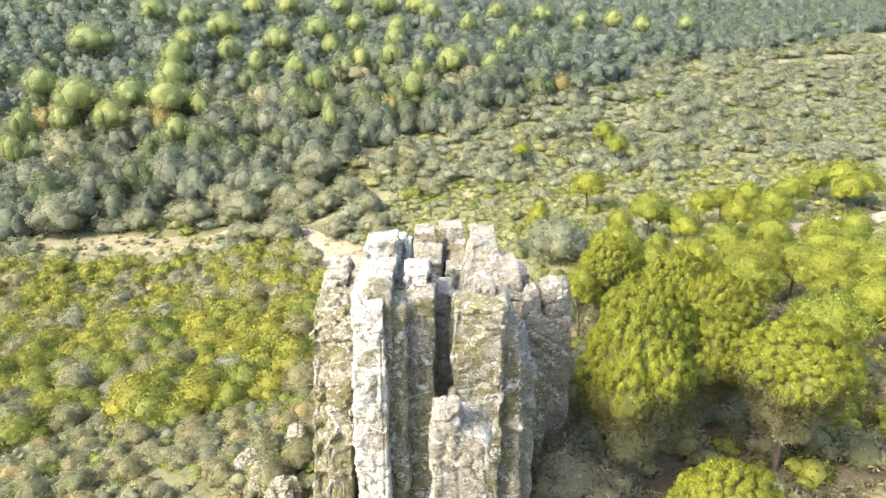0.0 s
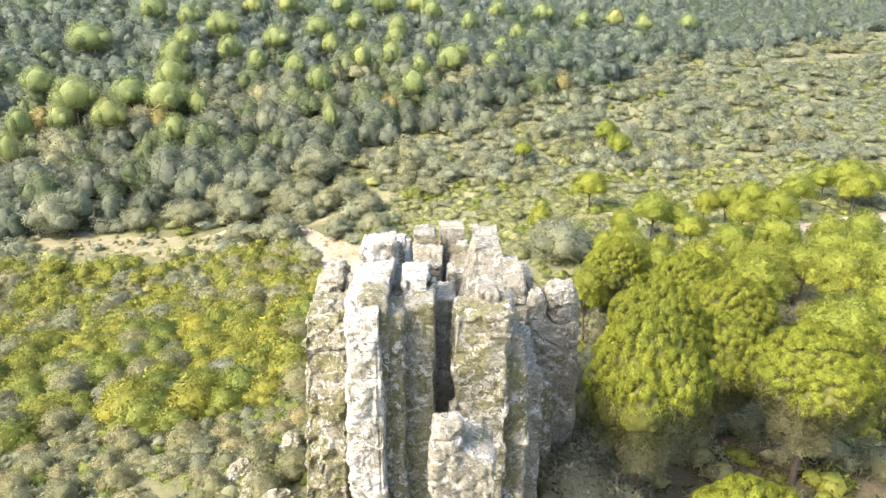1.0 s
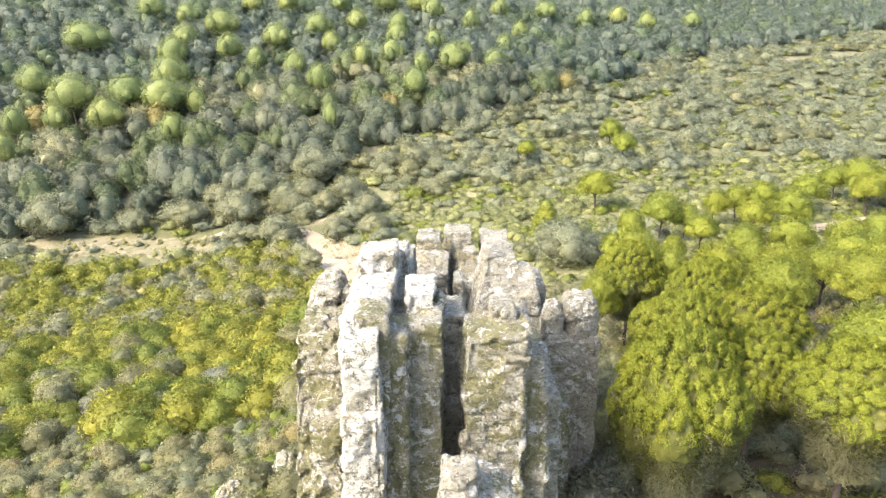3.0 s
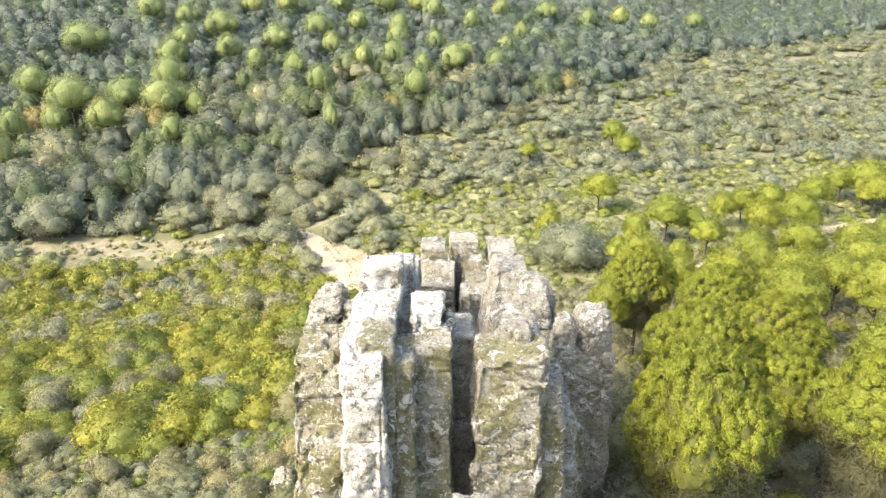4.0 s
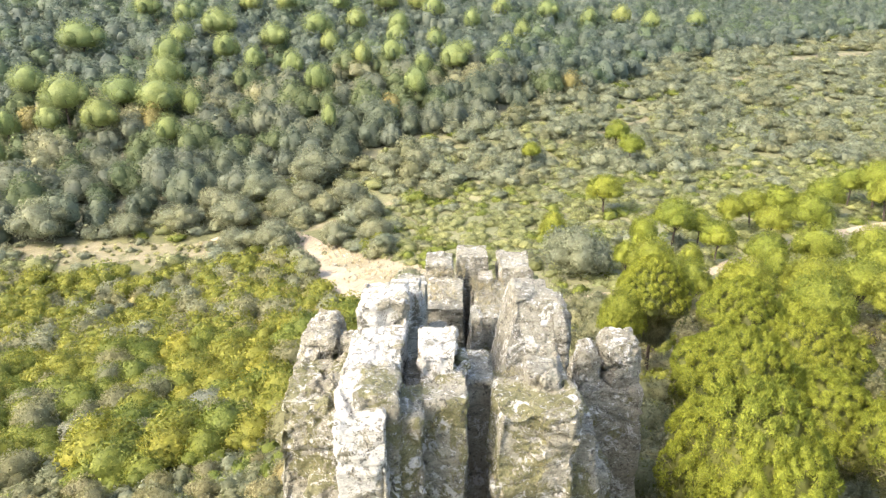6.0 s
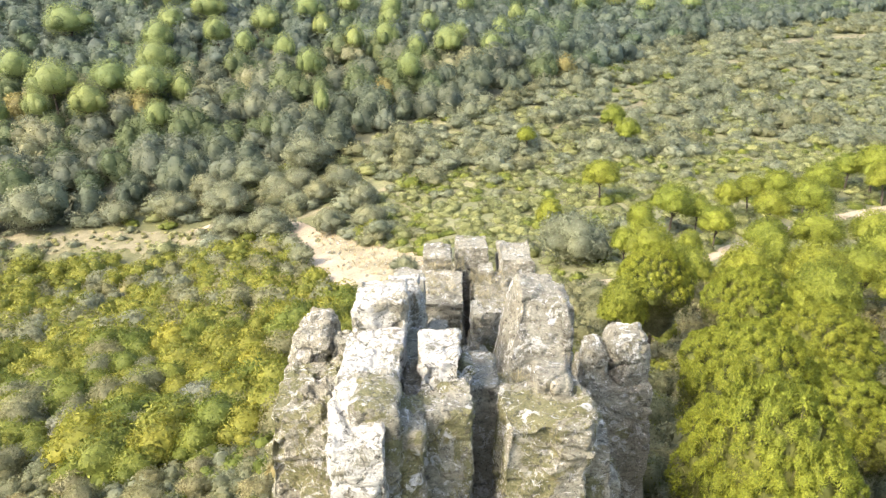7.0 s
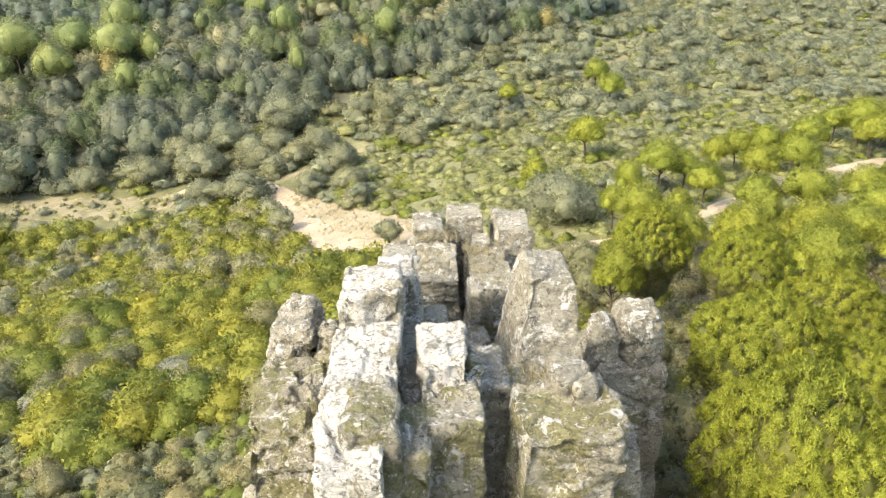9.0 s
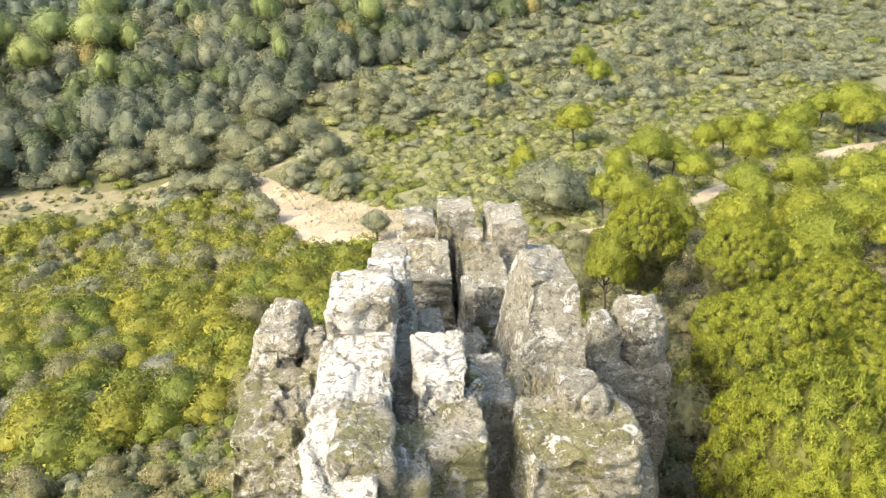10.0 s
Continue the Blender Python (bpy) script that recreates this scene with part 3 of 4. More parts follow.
stone("block", (-2.0, -0.9), (-5.3, -3.9), (2.0, 10.88), 0.2, (0.9, 0.95), (0.05, 0), seed=4, slope=(0.12, -0.05), mat=ROCK_PALE)
stone("block", (-1.6, -0.72), (-3.9, -2.4), (2.0, 10.45), 0.18, (0.9, 0.92), (0.1, 0), seed=5, slope=(0, -0.1), mat=ROCK_PALE)
stone("block", (-1.5, -0.6), (-2.0, 1.2), (DEEP, 9.1), 0.2, (0.9, 0.9), seed=6, step=0.11)
stone("block", (-1.68, -0.86), (-8.25, -6.95), (8.2, 10.5), 0.22, (0.9, 0.9), (0.0, 0.1), seed=7, slope=(-0.1, 0.0), mat=ROCK_MOSSY)
# pitted column beside it
stone("column", (-4.1, -2.15), (-6.7, -2.6), (DEEP, 8.75), 0.45, (0.74, 0.72), (0.2, 0.5), seed=8, pits=0.8, rough=1.25, mat=ROCK_MOSSY)
stone("boulder", (-3.75, -2.55), (-3.9, -1.7), (7.2, 9.3), 0.42, (0.8, 0.8), (0.1, 0.1), seed=9, rough=0.8)
stone("boulder", (-2.72, -2.08), (-3.6, -2.6), (7.6, 9.15), 0.28, (0.8, 0.8), seed=10, rough=0.6)
stone("slab", (-3.3, -2.3), (-8.0, -5.6), (DEEP, 7.2), 0.3, (0.8, 0.75), (0.2, 0.4), seed=11, pits=0.7, mat=ROCK_MOSSY)
# middle pillar and what stands behind it
stone("pillar", (-0.68, 0.14), (-6.6, -5.2), (DEEP, 10.42), 0.2, (0.94, 0.94), (0.0, 0.0), seed=12, mat=ROCK_PALE)
stone("pillar", (-0.72, 0.3), (-7.6, -5.4), (DEEP, 9.98), 0.18, (0.95, 0.94), (0.02, 0.1), seed=13, mat=ROCK_MOSSY)
stone("block", (-0.6, 0.02), (-3.4, -2.2), (2.0, 9.1), 0.2, (0.8, 0.85), seed=14, step=0.1)
stone("block", (-0.9, 0.6), (1.5, 4.4), (DEEP, 7.6), 0.2, (0.94, 0.9), seed=15, pits=0.35, step=0.1)
stone("slab", (0.3, 0.68), (0.3, 1.35), (2.0, 7.75), 0.1, (0.85, 0.9), (0.36, 0.2), seed=16, step=0.1)
stone("block", (0.8, 2.15), (1.7, 5.0), (DEEP, 7.2), 0.2, (0.95, 0.9), seed=17, step=0.11)
stone("block", (-0.5, 1.5), (-3.5, 1.5), (DEEP, 4.8), 0.25, seed=18, step=0.14)
stone("block", (-1.0, -0.55), (-7.5, -1.2), (DEEP, 9.75), 0.2, seed=40, step=0.1)
stone("block", (0.15, 1.0), (-5.0, -2.2), (DEEP, 7.9), 0.2, seed=41, step=0.1)
stone("block", (0.1, 1.1), (-2.4, 0.9), (DEEP, 6.6), 0.2, seed=42, step=0.1)
# dark floor of the open cleft
stone("block", (0.2, 0.88), (-6.1, -4.6), (DEEP, 9.5), 0.2, (0.9, 0.9), (0.02, 0.1), seed=19, step=0.1)
# the great tooth and the ledge before it
stone("tooth", (0.84, 2.5), (-4.8, -1.7), (6.6, 10.15), 0.16, (0.52, 0.46), (0.3, 0.6), seed=20, slope=(-0.14, 0), rough=0.7, label="great leaning tooth of grey quartzite")
stone("block", (1.9, 3.2), (-2.6, 0.2), (DEEP, 7.4), 0.25, (0.8, 0.8), seed=21, step=0.1)
stone("slab", (0.74, 2.3), (-7.5, -5.9), (DEEP, 9.72), 0.25, (0.96, 0.95), (0.0, 0.04), seed=22, mat=ROCK_MOSSY, rough=1.2, slope=(0.04, 0.02))
stone("block", (0.8, 2.8), (-6.2, -3.2), (DEEP, 8.25), 0.3, (0.95, 0.95), seed=43, slope=(0.0, -0.15))
stone("block", (1.35, 2.15), (-6.6, -5.7), (8.4, 10.0), 0.3, (0.75, 0.8), seed=23, slope=(-0.1, 0))
stone("block", (0.85, 1.5), (-5.2, -3.9), (6.6, 8.75), 0.22, (0.75, 0.8), seed=24, mat=ROCK_MOSSY)
stone("column", (2.1, 3.2), (-7.4, -5.0), (DEEP, 8.9), 0.35, (0.55, 0.7), (-0.1, 0.2), seed=25, mat=ROCK_MOSSY, pits=0.2)
stone("block", (2.4, 3.7), (-5.4, -1.2), (DEEP, 6.6), 0.3, (0.85, 0.8), seed=26, step=0.1)
# twin-headed column on the shady side
stone("column", (3.7, 5.7), (-0.9, 1.8), (DEEP, 6.1), 0.35, (0.9, 0.85), (0.02, 0), seed=27, pits=0.3)
stone("boulder", (3.68, 4.6), (-0.6, 1.0), (5.0, 7.2), 0.4, (0.85, 0.85), seed=28, rough=0.8, pits=0.25)
stone("boulder", (4.5, 5.7), (-0.5, 1.3), (4.6, 7.35), 0.45, (0.85, 0.85), seed=29, rough=0.9, pits=0.25)
stone("block", (3.2, 4.6), (-2.6, 0.2), (DEEP, 4.4), 0.3, (0.85, 0.8), seed=30, step=0.11, mat=ROCK_MOSSY)
# the low back of the ridge
stone("block", (0.35, 1.55), (5.6, 7.0), (DEEP, 7.8), 0.16, (0.95, 0.9), seed=31, rough=0.6, step=0.1)
stone("block", (1.8, 3.1), (4.9, 6.9), (DEEP, 7.65), 0.2, (0.9, 0.9), seed=32, rough=0.8, step=0.1)
stone("block", (-0.8, 0.3), (4.4, 6.0), (DEEP, 7.9), 0.2, (0.9, 0.9), seed=33, rough=0.8, step=0.1)
stone("block", (1.0, 1.7), (4.4, 5.4), (DEEP, 7.45), 0.2, (0.9, 0.9), seed=34, rough=0.8, step=0.1)
stone("block", (2.0, 4.2), (2.2, 6.2), (DEEP, 6.6), 0.3, (0.8, 0.8), seed=35, step=0.12)
stone("block", (3.0, 5.0), (6.0, 9.0), (DEEP, 5.2), 0.3, (0.8, 0.8), seed=36, step=0.14)
stone("block", (-1.3, 1.2), (6.5, 10.0), (DEEP, 5.6), 0.4, (0.8, 0.8), seed=37, step=0.14)
# pillar that stands free in front
stone("pillar", (0.1, 1.7), (-11.6, -9.9), (DEEP, 8.3), 0.3, (0.86, 0.86), (0.05, 0.0), seed=38, slope=(-0.35, 0))
stone("boulder", (0.3, 1.05), (-11.5, -10.6), (7.4, 8.85), 0.25, (0.8, 0.8), seed=39, rough=0.7)


def boulder(x, y, w, d, h, seed, label):
    base = tagged(new("boulder"), label, "boulder", "boulders in the scrub")
    z = float(ground_z(x, y))
    stone("stone", (x - w / 2, x + w / 2), (y - d / 2, y + d / 2), (z - 0.6, z + h), 0.5, (0.62, 0.62), (0.1, 0.1), seed=seed, step=0.1, mat=ROCK_MOSSY, parent=base)


for row in [(-6.2, -1.8, 1.7, 2.0, 1.7), (-7.6, 0.5, 1.8, 1.6, 1.4), (-9.2, 3.5, 1.4, 1.2, 0.8), (-5.3, -3.6, 1.3, 1.6, 2.2), (-7.0, 5.0, 1.3, 1.2, 1.0)]:
    boulder(*row, seed=int(90 + row[0] * 3), label="pale lichened boulder half buried in the scrub")


# ---- trees and shrubs ----
def pine(seed, radius, height, crown, lobes, puff, level, blades, needle, mat, limbs=True, low=-0.3, own=0.5):
    """A stone pine: bare leaning trunk, limbs that fan out under the crown, and a domed crown of rounded needle clumps."""
    rng = np.random.default_rng(seed)
    tree = tagged(new("pine_tree"), "umbrella-shaped stone pine with bright yellow-green needles", "tree", "stone pines")
    centre = height - crown
    heads = [(0.0, 0.0, centre + 0.12 * crown, radius * (0.78 if limbs else 0.86), crown * 0.88)]
    start = rng.uniform(0, 6.28)
    for k in range(lobes):
        a = start + 6.283 * (k + rng.uniform(-0.25, 0.25)) / lobes
        w = radius * rng.uniform(0.36, 0.5)
        far = radius - w * rng.uniform(0.92, 1.05)
        heads.append((math.cos(a) * far, math.sin(a) * far, centre + crown * rng.uniform(-0.16, 0.18), w, crown * rng.uniform(0.4, 0.56)))
    heads = np.array(heads)
    lean = rng.normal(size=2) * 0.3
    fork = centre - crown * 0.35
    t = np.linspace(0, 1, 7)
    stem = np.stack([lean[0] * t**2, lean[1] * t**2, -0.5 + (fork + 0.5) * t], 1)
    thick = 0.04 * radius + 0.03
    v, f = tube(stem, thick * (1.25 - 0.55 * t), 8)
    part("trunk", make_mesh("trunk", v, f, BARK, True), tree)
    pieces, ends = [], []
    for k in range(22 if limbs else 8):
        a, far = k * 2.4, radius * rng.uniform(0.3, 0.85)
        end = np.array([math.cos(a) * far, math.sin(a) * far, centre + crown * rng.uniform(-0.1, 0.35) * (1 - 0.3 * far / radius)])
        s = rng.uniform(0.7, 1.0)
        begin = np.array([lean[0] * s**2, lean[1] * s**2, -0.5 + (fork + 0.5) * s])
        bend = begin * 0.35 + end * 0.65 + (0, 0, -0.1 * radius) + rng.normal(size=3) * 0.07 * radius
        u = np.linspace(0, 1, 6)[:, None]
        line = (1 - u) ** 2 * begin + 2 * u * (1 - u) * bend + u**2 * end
        pieces.append(tube(line, thick * np.linspace(0.42, 0.1, 6), 5))
        ends.append(line)
    seats, ways, sizes = puffs(heads, puff, rng, low)
    if limbs:
        # thin twigs that rise from the limbs to the clumps
        for k in rng.choice(len(seats), min(len(seats), 420), replace=False):
            near = min(ends, key=lambda e: np.min(np.linalg.norm(e - seats[k], axis=1)))
            begin = near[int(np.argmin(np.linalg.norm(near - seats[k], axis=1)))] * 0.7 + near[2] * 0.3
            u = np.linspace(0, 1, 4)[:, None]
            line = begin + (seats[k] - begin) * u + rng.normal(size=(4, 3)) * 0.1 * u * (1 - u) * 4 + (0, 0, -0.25) * u * (1 - u)
            pieces.append(tube(line, np.linspace(0.02, 0.006, 4), 3))
    v, f = joined(pieces)
    part("branchwork", make_mesh("branchwork", v, f, TWIG if limbs else BARK, True), tree, "bare greyish branches")
    if limbs:
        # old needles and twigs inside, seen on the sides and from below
        # their colour also carries some of the shade of the crown's lower sides
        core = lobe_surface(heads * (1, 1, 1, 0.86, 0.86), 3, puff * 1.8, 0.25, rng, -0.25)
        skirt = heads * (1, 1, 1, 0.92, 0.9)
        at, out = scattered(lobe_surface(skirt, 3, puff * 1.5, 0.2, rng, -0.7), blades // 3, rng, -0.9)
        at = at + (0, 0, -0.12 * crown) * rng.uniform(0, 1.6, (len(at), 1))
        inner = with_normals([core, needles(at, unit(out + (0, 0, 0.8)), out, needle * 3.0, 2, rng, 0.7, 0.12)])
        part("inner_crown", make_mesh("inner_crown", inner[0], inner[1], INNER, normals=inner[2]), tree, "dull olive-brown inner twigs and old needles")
        # dead grey twigs hang far below the crown
        n = blades // 5
        down = rng.uniform(0, 1, n) ** 0.8
        turn, wide = rng.uniform(0, 2 * np.pi, n), radius * (0.95 - 0.6 * down) * np.sqrt(rng.uniform(0.25, 1.0, n))
        at = np.stack([wide * np.cos(turn), wide * np.sin(turn), centre + crown * (0.1 - 1.35 * down)], 1)
        at = at + 0.25 * np.stack([value_noise(at * 1.3 + 5), value_noise(at * 1.3 + 25), value_noise(at * 1.3 + 45)], 1)
        out = unit(at * (1, 1, 0) + (0, 0, 0.25 * radius))
        v, f, nor = needles(at, out, out, 0.32, 2, rng, 0.7, 0.11)
        part("twig_skirt", make_mesh("twig_skirt", v, f, SKIRT, normals=nor), tree, "thin grey-green dead twigs below the crown")
        top = np.clip(0.12 + 1.15 * ways[:, 2] + 0.45 * value_noise(seats * 1.4 + seed), 0.02, 1.0)
        top = top * np.clip((seats[:, 2] - centre + 0.25 * crown) / (0.5 * crown), 0.04, 1.0)
        k = rng.choice(len(seats), blades, p=top / top.sum())
        d = unit(ways[k] * 0.9 + (0, 0, 0.35) + 0.8 * rng.normal(size=(blades, 3)))
        v, f, nor = needles(seats[k] + d * sizes[k, None] * rng.uniform(0.55, 0.9, (blades, 1)), d, unit(0.75 * d + 0.25 * ways[k]), needle * 1.5, 3, rng, 0.55, 0.3)
    else:
        v, f, nor = leafy(heads, blades, needle, rng, level, low, puff * 1.8, 0.17, own)
    part("crown", make_mesh("crown", v, f, mat, normals=nor), tree)
    return tree


def placed(tree, rows):
    """Copies of the trees of a list, one for each row of x, y, height of the top over the ground, width."""
    for n, (x, y, h, w, turn) in enumerate(rows):
        made = tree[n % len(tree)]
        m = Matrix.LocRotScale((x, y, float(ground_z(x, y))), Euler((0, 0, radians(turn))), (w, w, h))
        copy_thing(made, m)


def removed(trees):
    for tree in trees:
        for ob in [*tree.children_recursive, tree]:
            bpy.data.objects.remove(ob)


# x, y, top, crown radius
near_pines = [pine(100 + k, 2.6, 7.6, 2.3, 8, 0.25, 0, 58000, 0.055, PINE) for k in range(3)]
NEAR = [(7.5, -3.5, 8.0, 2.3), (9.5, 1.8, 6.9, 2.4), (14.2, -1.6, 6.5, 2.6), (14.3, 6.2, 5.2, 2.3), (9.3, -8.4, 4.9, 2.3), (12.2, 19.4, 2.6, 2.4), (12.2, 1.4, 5.4, 2.2), (14.9, 13.9, 3.6, 2.4)]
placed(near_pines, [(x, y, (top - float(ground_z(x, y))) / 7.85, r / 2.95, 67 * n) for n, (x, y, top, r) in enumerate(NEAR)])
removed(near_pines)
next_pines = [pine(110 + k, 2.6, 6.4, 2.2, 7, 0.17, 2, 15000, 0.12, PINE_MID, False, -0.1, 0.9) for k in range(3)]
NEXT = [(10.1, 18.2, 1.3, 1.6), (19.6, 24.0, 1.0, 2.3), (25.2, 26.0, 0.2, 2.5), (20.9, 17.6, 2.4, 2.3), (26.4, 18.2, 2.6, 2.5), (29.0, 27.0, -0.4, 2.5), (32.0, 21.5, 1.6, 2.6), (19.8, 6.0, 4.4, 2.4),
        (25.5, 11.0, 3.2, 2.5), (34.5, 29.0, -0.6, 2.5), (14.6, 24.5, 1.0, 1.9)]
placed(next_pines, [(x, y, (top - float(ground_z(x, y))) / 6.6, r / 2.9, 59 * n) for n, (x, y, top, r) in enumerate(NEXT)])
removed(next_pines)

mid_pines = [pine(120 + k, 2.3, 6.4, 2.6, 4, 0.2, 1, 6500, 0.16, PINE_MID, False, -0.4, 0.8) for k in range(3)]
MID = [(18, 46, 1.6), (22, 55, 1.7), (27, 60, 2.7), (30, 60, 1.8), (36, 66, 1.8), (40, 69, 2.1), (29, 52, 2.0), (43, 68, 2.3), (46, 67, 2.1), (38, 59, 2.2), (43, 60, 2.5), (23, 43, 1.2), (30, 43, 2.1), (28, 37, 1.2), (34, 42, 2.4), (40, 43, 2.4), (45, 46, 2.0), (52, 74, 2.5), (60, 82, 2.5), (62, 79, 3.2), (60, 73, 2.6), (64, 77, 2.9), (18, 39, 2.2), (19, 32, 1.8), (23, 78.5, 2.9), (34.5, 120, 2.6), (35.2, 111, 2.4), (16.3, 110, 1.9), (13, 61, 1.7), (34, 32, 2.4), (38, 35, 2.3)]
placed(mid_pines, [(x, y, 0.42 + 0.48 * r / 2.3 + 0.06 * ((n * 5) % 3 - 1), r / 2.3, 71 * n) for n, (x, y, r) in enumerate(MID)])
removed(mid_pines)

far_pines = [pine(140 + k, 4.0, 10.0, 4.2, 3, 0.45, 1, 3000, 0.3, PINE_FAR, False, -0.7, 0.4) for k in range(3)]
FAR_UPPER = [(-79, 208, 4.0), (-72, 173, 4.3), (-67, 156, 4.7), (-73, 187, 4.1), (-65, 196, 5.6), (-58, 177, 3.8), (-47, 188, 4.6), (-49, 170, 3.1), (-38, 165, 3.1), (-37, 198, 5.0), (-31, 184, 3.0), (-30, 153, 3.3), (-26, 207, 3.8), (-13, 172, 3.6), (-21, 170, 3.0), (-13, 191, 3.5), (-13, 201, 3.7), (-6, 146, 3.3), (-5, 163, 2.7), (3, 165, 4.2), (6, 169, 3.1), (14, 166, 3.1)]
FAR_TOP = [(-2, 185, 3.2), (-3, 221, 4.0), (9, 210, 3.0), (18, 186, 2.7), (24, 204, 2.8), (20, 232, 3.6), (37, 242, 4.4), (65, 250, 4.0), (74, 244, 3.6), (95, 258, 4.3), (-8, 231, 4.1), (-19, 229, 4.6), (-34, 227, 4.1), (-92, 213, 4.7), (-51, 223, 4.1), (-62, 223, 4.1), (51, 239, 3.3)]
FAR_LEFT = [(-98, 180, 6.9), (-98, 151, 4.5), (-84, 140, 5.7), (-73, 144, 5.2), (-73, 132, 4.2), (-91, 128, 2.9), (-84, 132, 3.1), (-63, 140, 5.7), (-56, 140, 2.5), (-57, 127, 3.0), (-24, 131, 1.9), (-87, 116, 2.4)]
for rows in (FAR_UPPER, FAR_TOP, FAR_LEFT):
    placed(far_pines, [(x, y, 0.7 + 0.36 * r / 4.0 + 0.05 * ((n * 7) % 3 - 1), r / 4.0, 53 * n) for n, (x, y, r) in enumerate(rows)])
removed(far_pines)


def broadleaf(seed, radius, height, crown, lobes, leaves, size, mat, name="oak_tree", label="", category="tree", group=""):
    """A round-headed tree: short forked trunk, limbs and a lumpy crown of small leaf sprays."""
    rng = np.random.default_rng(seed)
    tree = tagged(new(name), label, category, group)
    centre = height - crown
    heads = side_lobes(rng, radius, crown, centre, lobes, 0.55)
    t = np.linspace(0, 1, 5)
    thick = 0.06 * radius + 0.02
    stem = np.stack([0.1 * radius * t, -0.08 * radius * t, -0.4 + (centre + 0.4) * t], 1)
    v, f = tube(stem, thick * (1.3 - 0.5 * t), 7)
    part("trunk", make_mesh("trunk", v, f, BARK, True), tree)
    pieces = []
    for row in heads[1:]:
        end, begin = row[:3], stem[2]
        u = np.linspace(0, 1, 4)[:, None]
        line = begin + (end - begin) * u + rng.normal(size=(4, 3)) * 0.05 * radius * u
        pieces.append(tube(line, thick * np.linspace(0.5, 0.12, 4), 4))
    v, f = joined(pieces)
    part("branchwork", make_mesh("branchwork", v, f, TWIG, True), tree)
    v, f, nor = leafy(heads, leaves, size, rng, 1, -0.6, radius * 0.17, 0.16, 0.6)
    part("crown", make_mesh("crown", v, f, mat, normals=nor), tree)
    return tree


oaks = [broadleaf(160 + k, 3.0, 4.6, 2.6, 6, 3600, 0.24, OAK, label="grey-green evergreen oak at the valley's edge", group="oaks at the valley's edge") for k in range(3)]
OAKS = [(-35, 95, 4.0), (-40, 102, 3.2), (-34, 106, 3.8), (-24, 111, 4.9), (-26, 97, 2.7), (-16, 81, 2.4), (-67, 93, 4.9), (-53, 94, 2.6), (-26, 84, 3.2), (-33, 86, 2.3), (-10, 112, 2.7), (-5, 112, 2.7), (-12, 90, 2.8), (-10, 79, 2.5), (-16, 99, 3.0), (-20, 96, 2.5), (14, 50, 3.7), (-28, 100, 3.1), (-44, 95, 3.1), (-24, 101, 3.1)]
placed(oaks, [(x, y, 0.9 * r / 3.0 + 0.1, r / 3.0, 47 * n) for n, (x, y, r) in enumerate(OAKS)])
olive = [broadleaf(170, 1.5, 3.4, 1.3, 4, 1500, 0.2, OAK, label="small round olive tree beside the sandy track", group="small trees by the track")]
placed(olive, [(-3.6, 50.0, 1.0, 1.0, 0), (-11.5, 46.5, 0.8, 0.9, 80), (-17.5, 66.0, 0.95, 1.3, 130)])
placed(olive, [(-30.0, 84.0, 1.0, 1.4, 20), (-24.0, 80.5, 0.9, 1.3, 75), (2.5, 52.5, 0.8, 1.1, 33), (-8.0, 72.0, 0.9, 1.2, 250)])
removed(oaks + olive)


def shrub(seed, radius, height, lobes, leaves, size, mat, label, level=1):
    rng = np.random.default_rng(seed)
    bush = tagged(new("shrub"), label, "shrub", "shrubs on the slope")
    heads = side_lobes(rng, radius, height * 0.75, height * 0.3, lobes, 0.5)
    pieces = []
    for row in heads:
        u = np.linspace(0, 1, 3)[:, None]
        line = np.array([0.0, 0.0, -0.2]) + (row[:3] + (0, 0, 0.2)) * u + rng.normal(size=(3, 3)) * 0.04 * u
        pieces.append(tube(line, np.linspace(0.035, 0.012, 3), 3))
    v, f = joined(pieces)
    part("stem", make_mesh("stem", v, f, TWIG, True), bush)
    v, f, nor = leafy(heads, leaves, size, rng, level, -0.35, radius * 0.22, 0.18, 0.55)
    part("foliage", make_mesh("foliage", v, f, mat, normals=nor), bush)
    return bush


def spread(rng, x0, x1, y0, y1, gap, tries):
    """Uneven places in a rectangle, no two nearer than the gap."""
    got = np.empty((0, 2))
    for x, y in zip(rng.uniform(x0, x1, tries), rng.uniform(y0, y1, tries)):
        if not len(got) or np.min((got[:, 0] - x) ** 2 + (got[:, 1] - y) ** 2) > gap * gap:
            got = np.vstack([got, (x, y)])
    return got


rng = np.random.default_rng(7)
GREEN = [shrub(200 + k, 1.3, 1.5, 4, 1800, 0.14, LENTISK, "yellow-green lentisk shrub, dense and rounded") for k in range(4)]
GREY = [shrub(210 + k, 1.2, 1.6, 4, 1700, 0.13, GREY_LEAF, "grey-green shrub with thin dry leaves") for k in range(3)]
LOW = [shrub(220 + k, 0.8, 0.8, 3, 1000, 0.11, HEATH, "low brownish heath shrub with twiggy stems") for k in range(3)]
GAY = [shrub(230, 1.1, 1.3, 4, 900, 0.16, YELLOW, "bright yellow-leaved shrub among the scrub"), shrub(231, 0.8, 1.0, 3, 600, 0.15, RUST, "shrub with rusty orange leaves"),
       shrub(232, 1.4, 1.5, 5, 5200, 0.09, SILVER, "silvery grey-leaved shrub on the slope"), shrub(233, 1.3, 1.4, 4, 900, 0.16, AUTUMN, "shrub turned dull orange and yellow")]


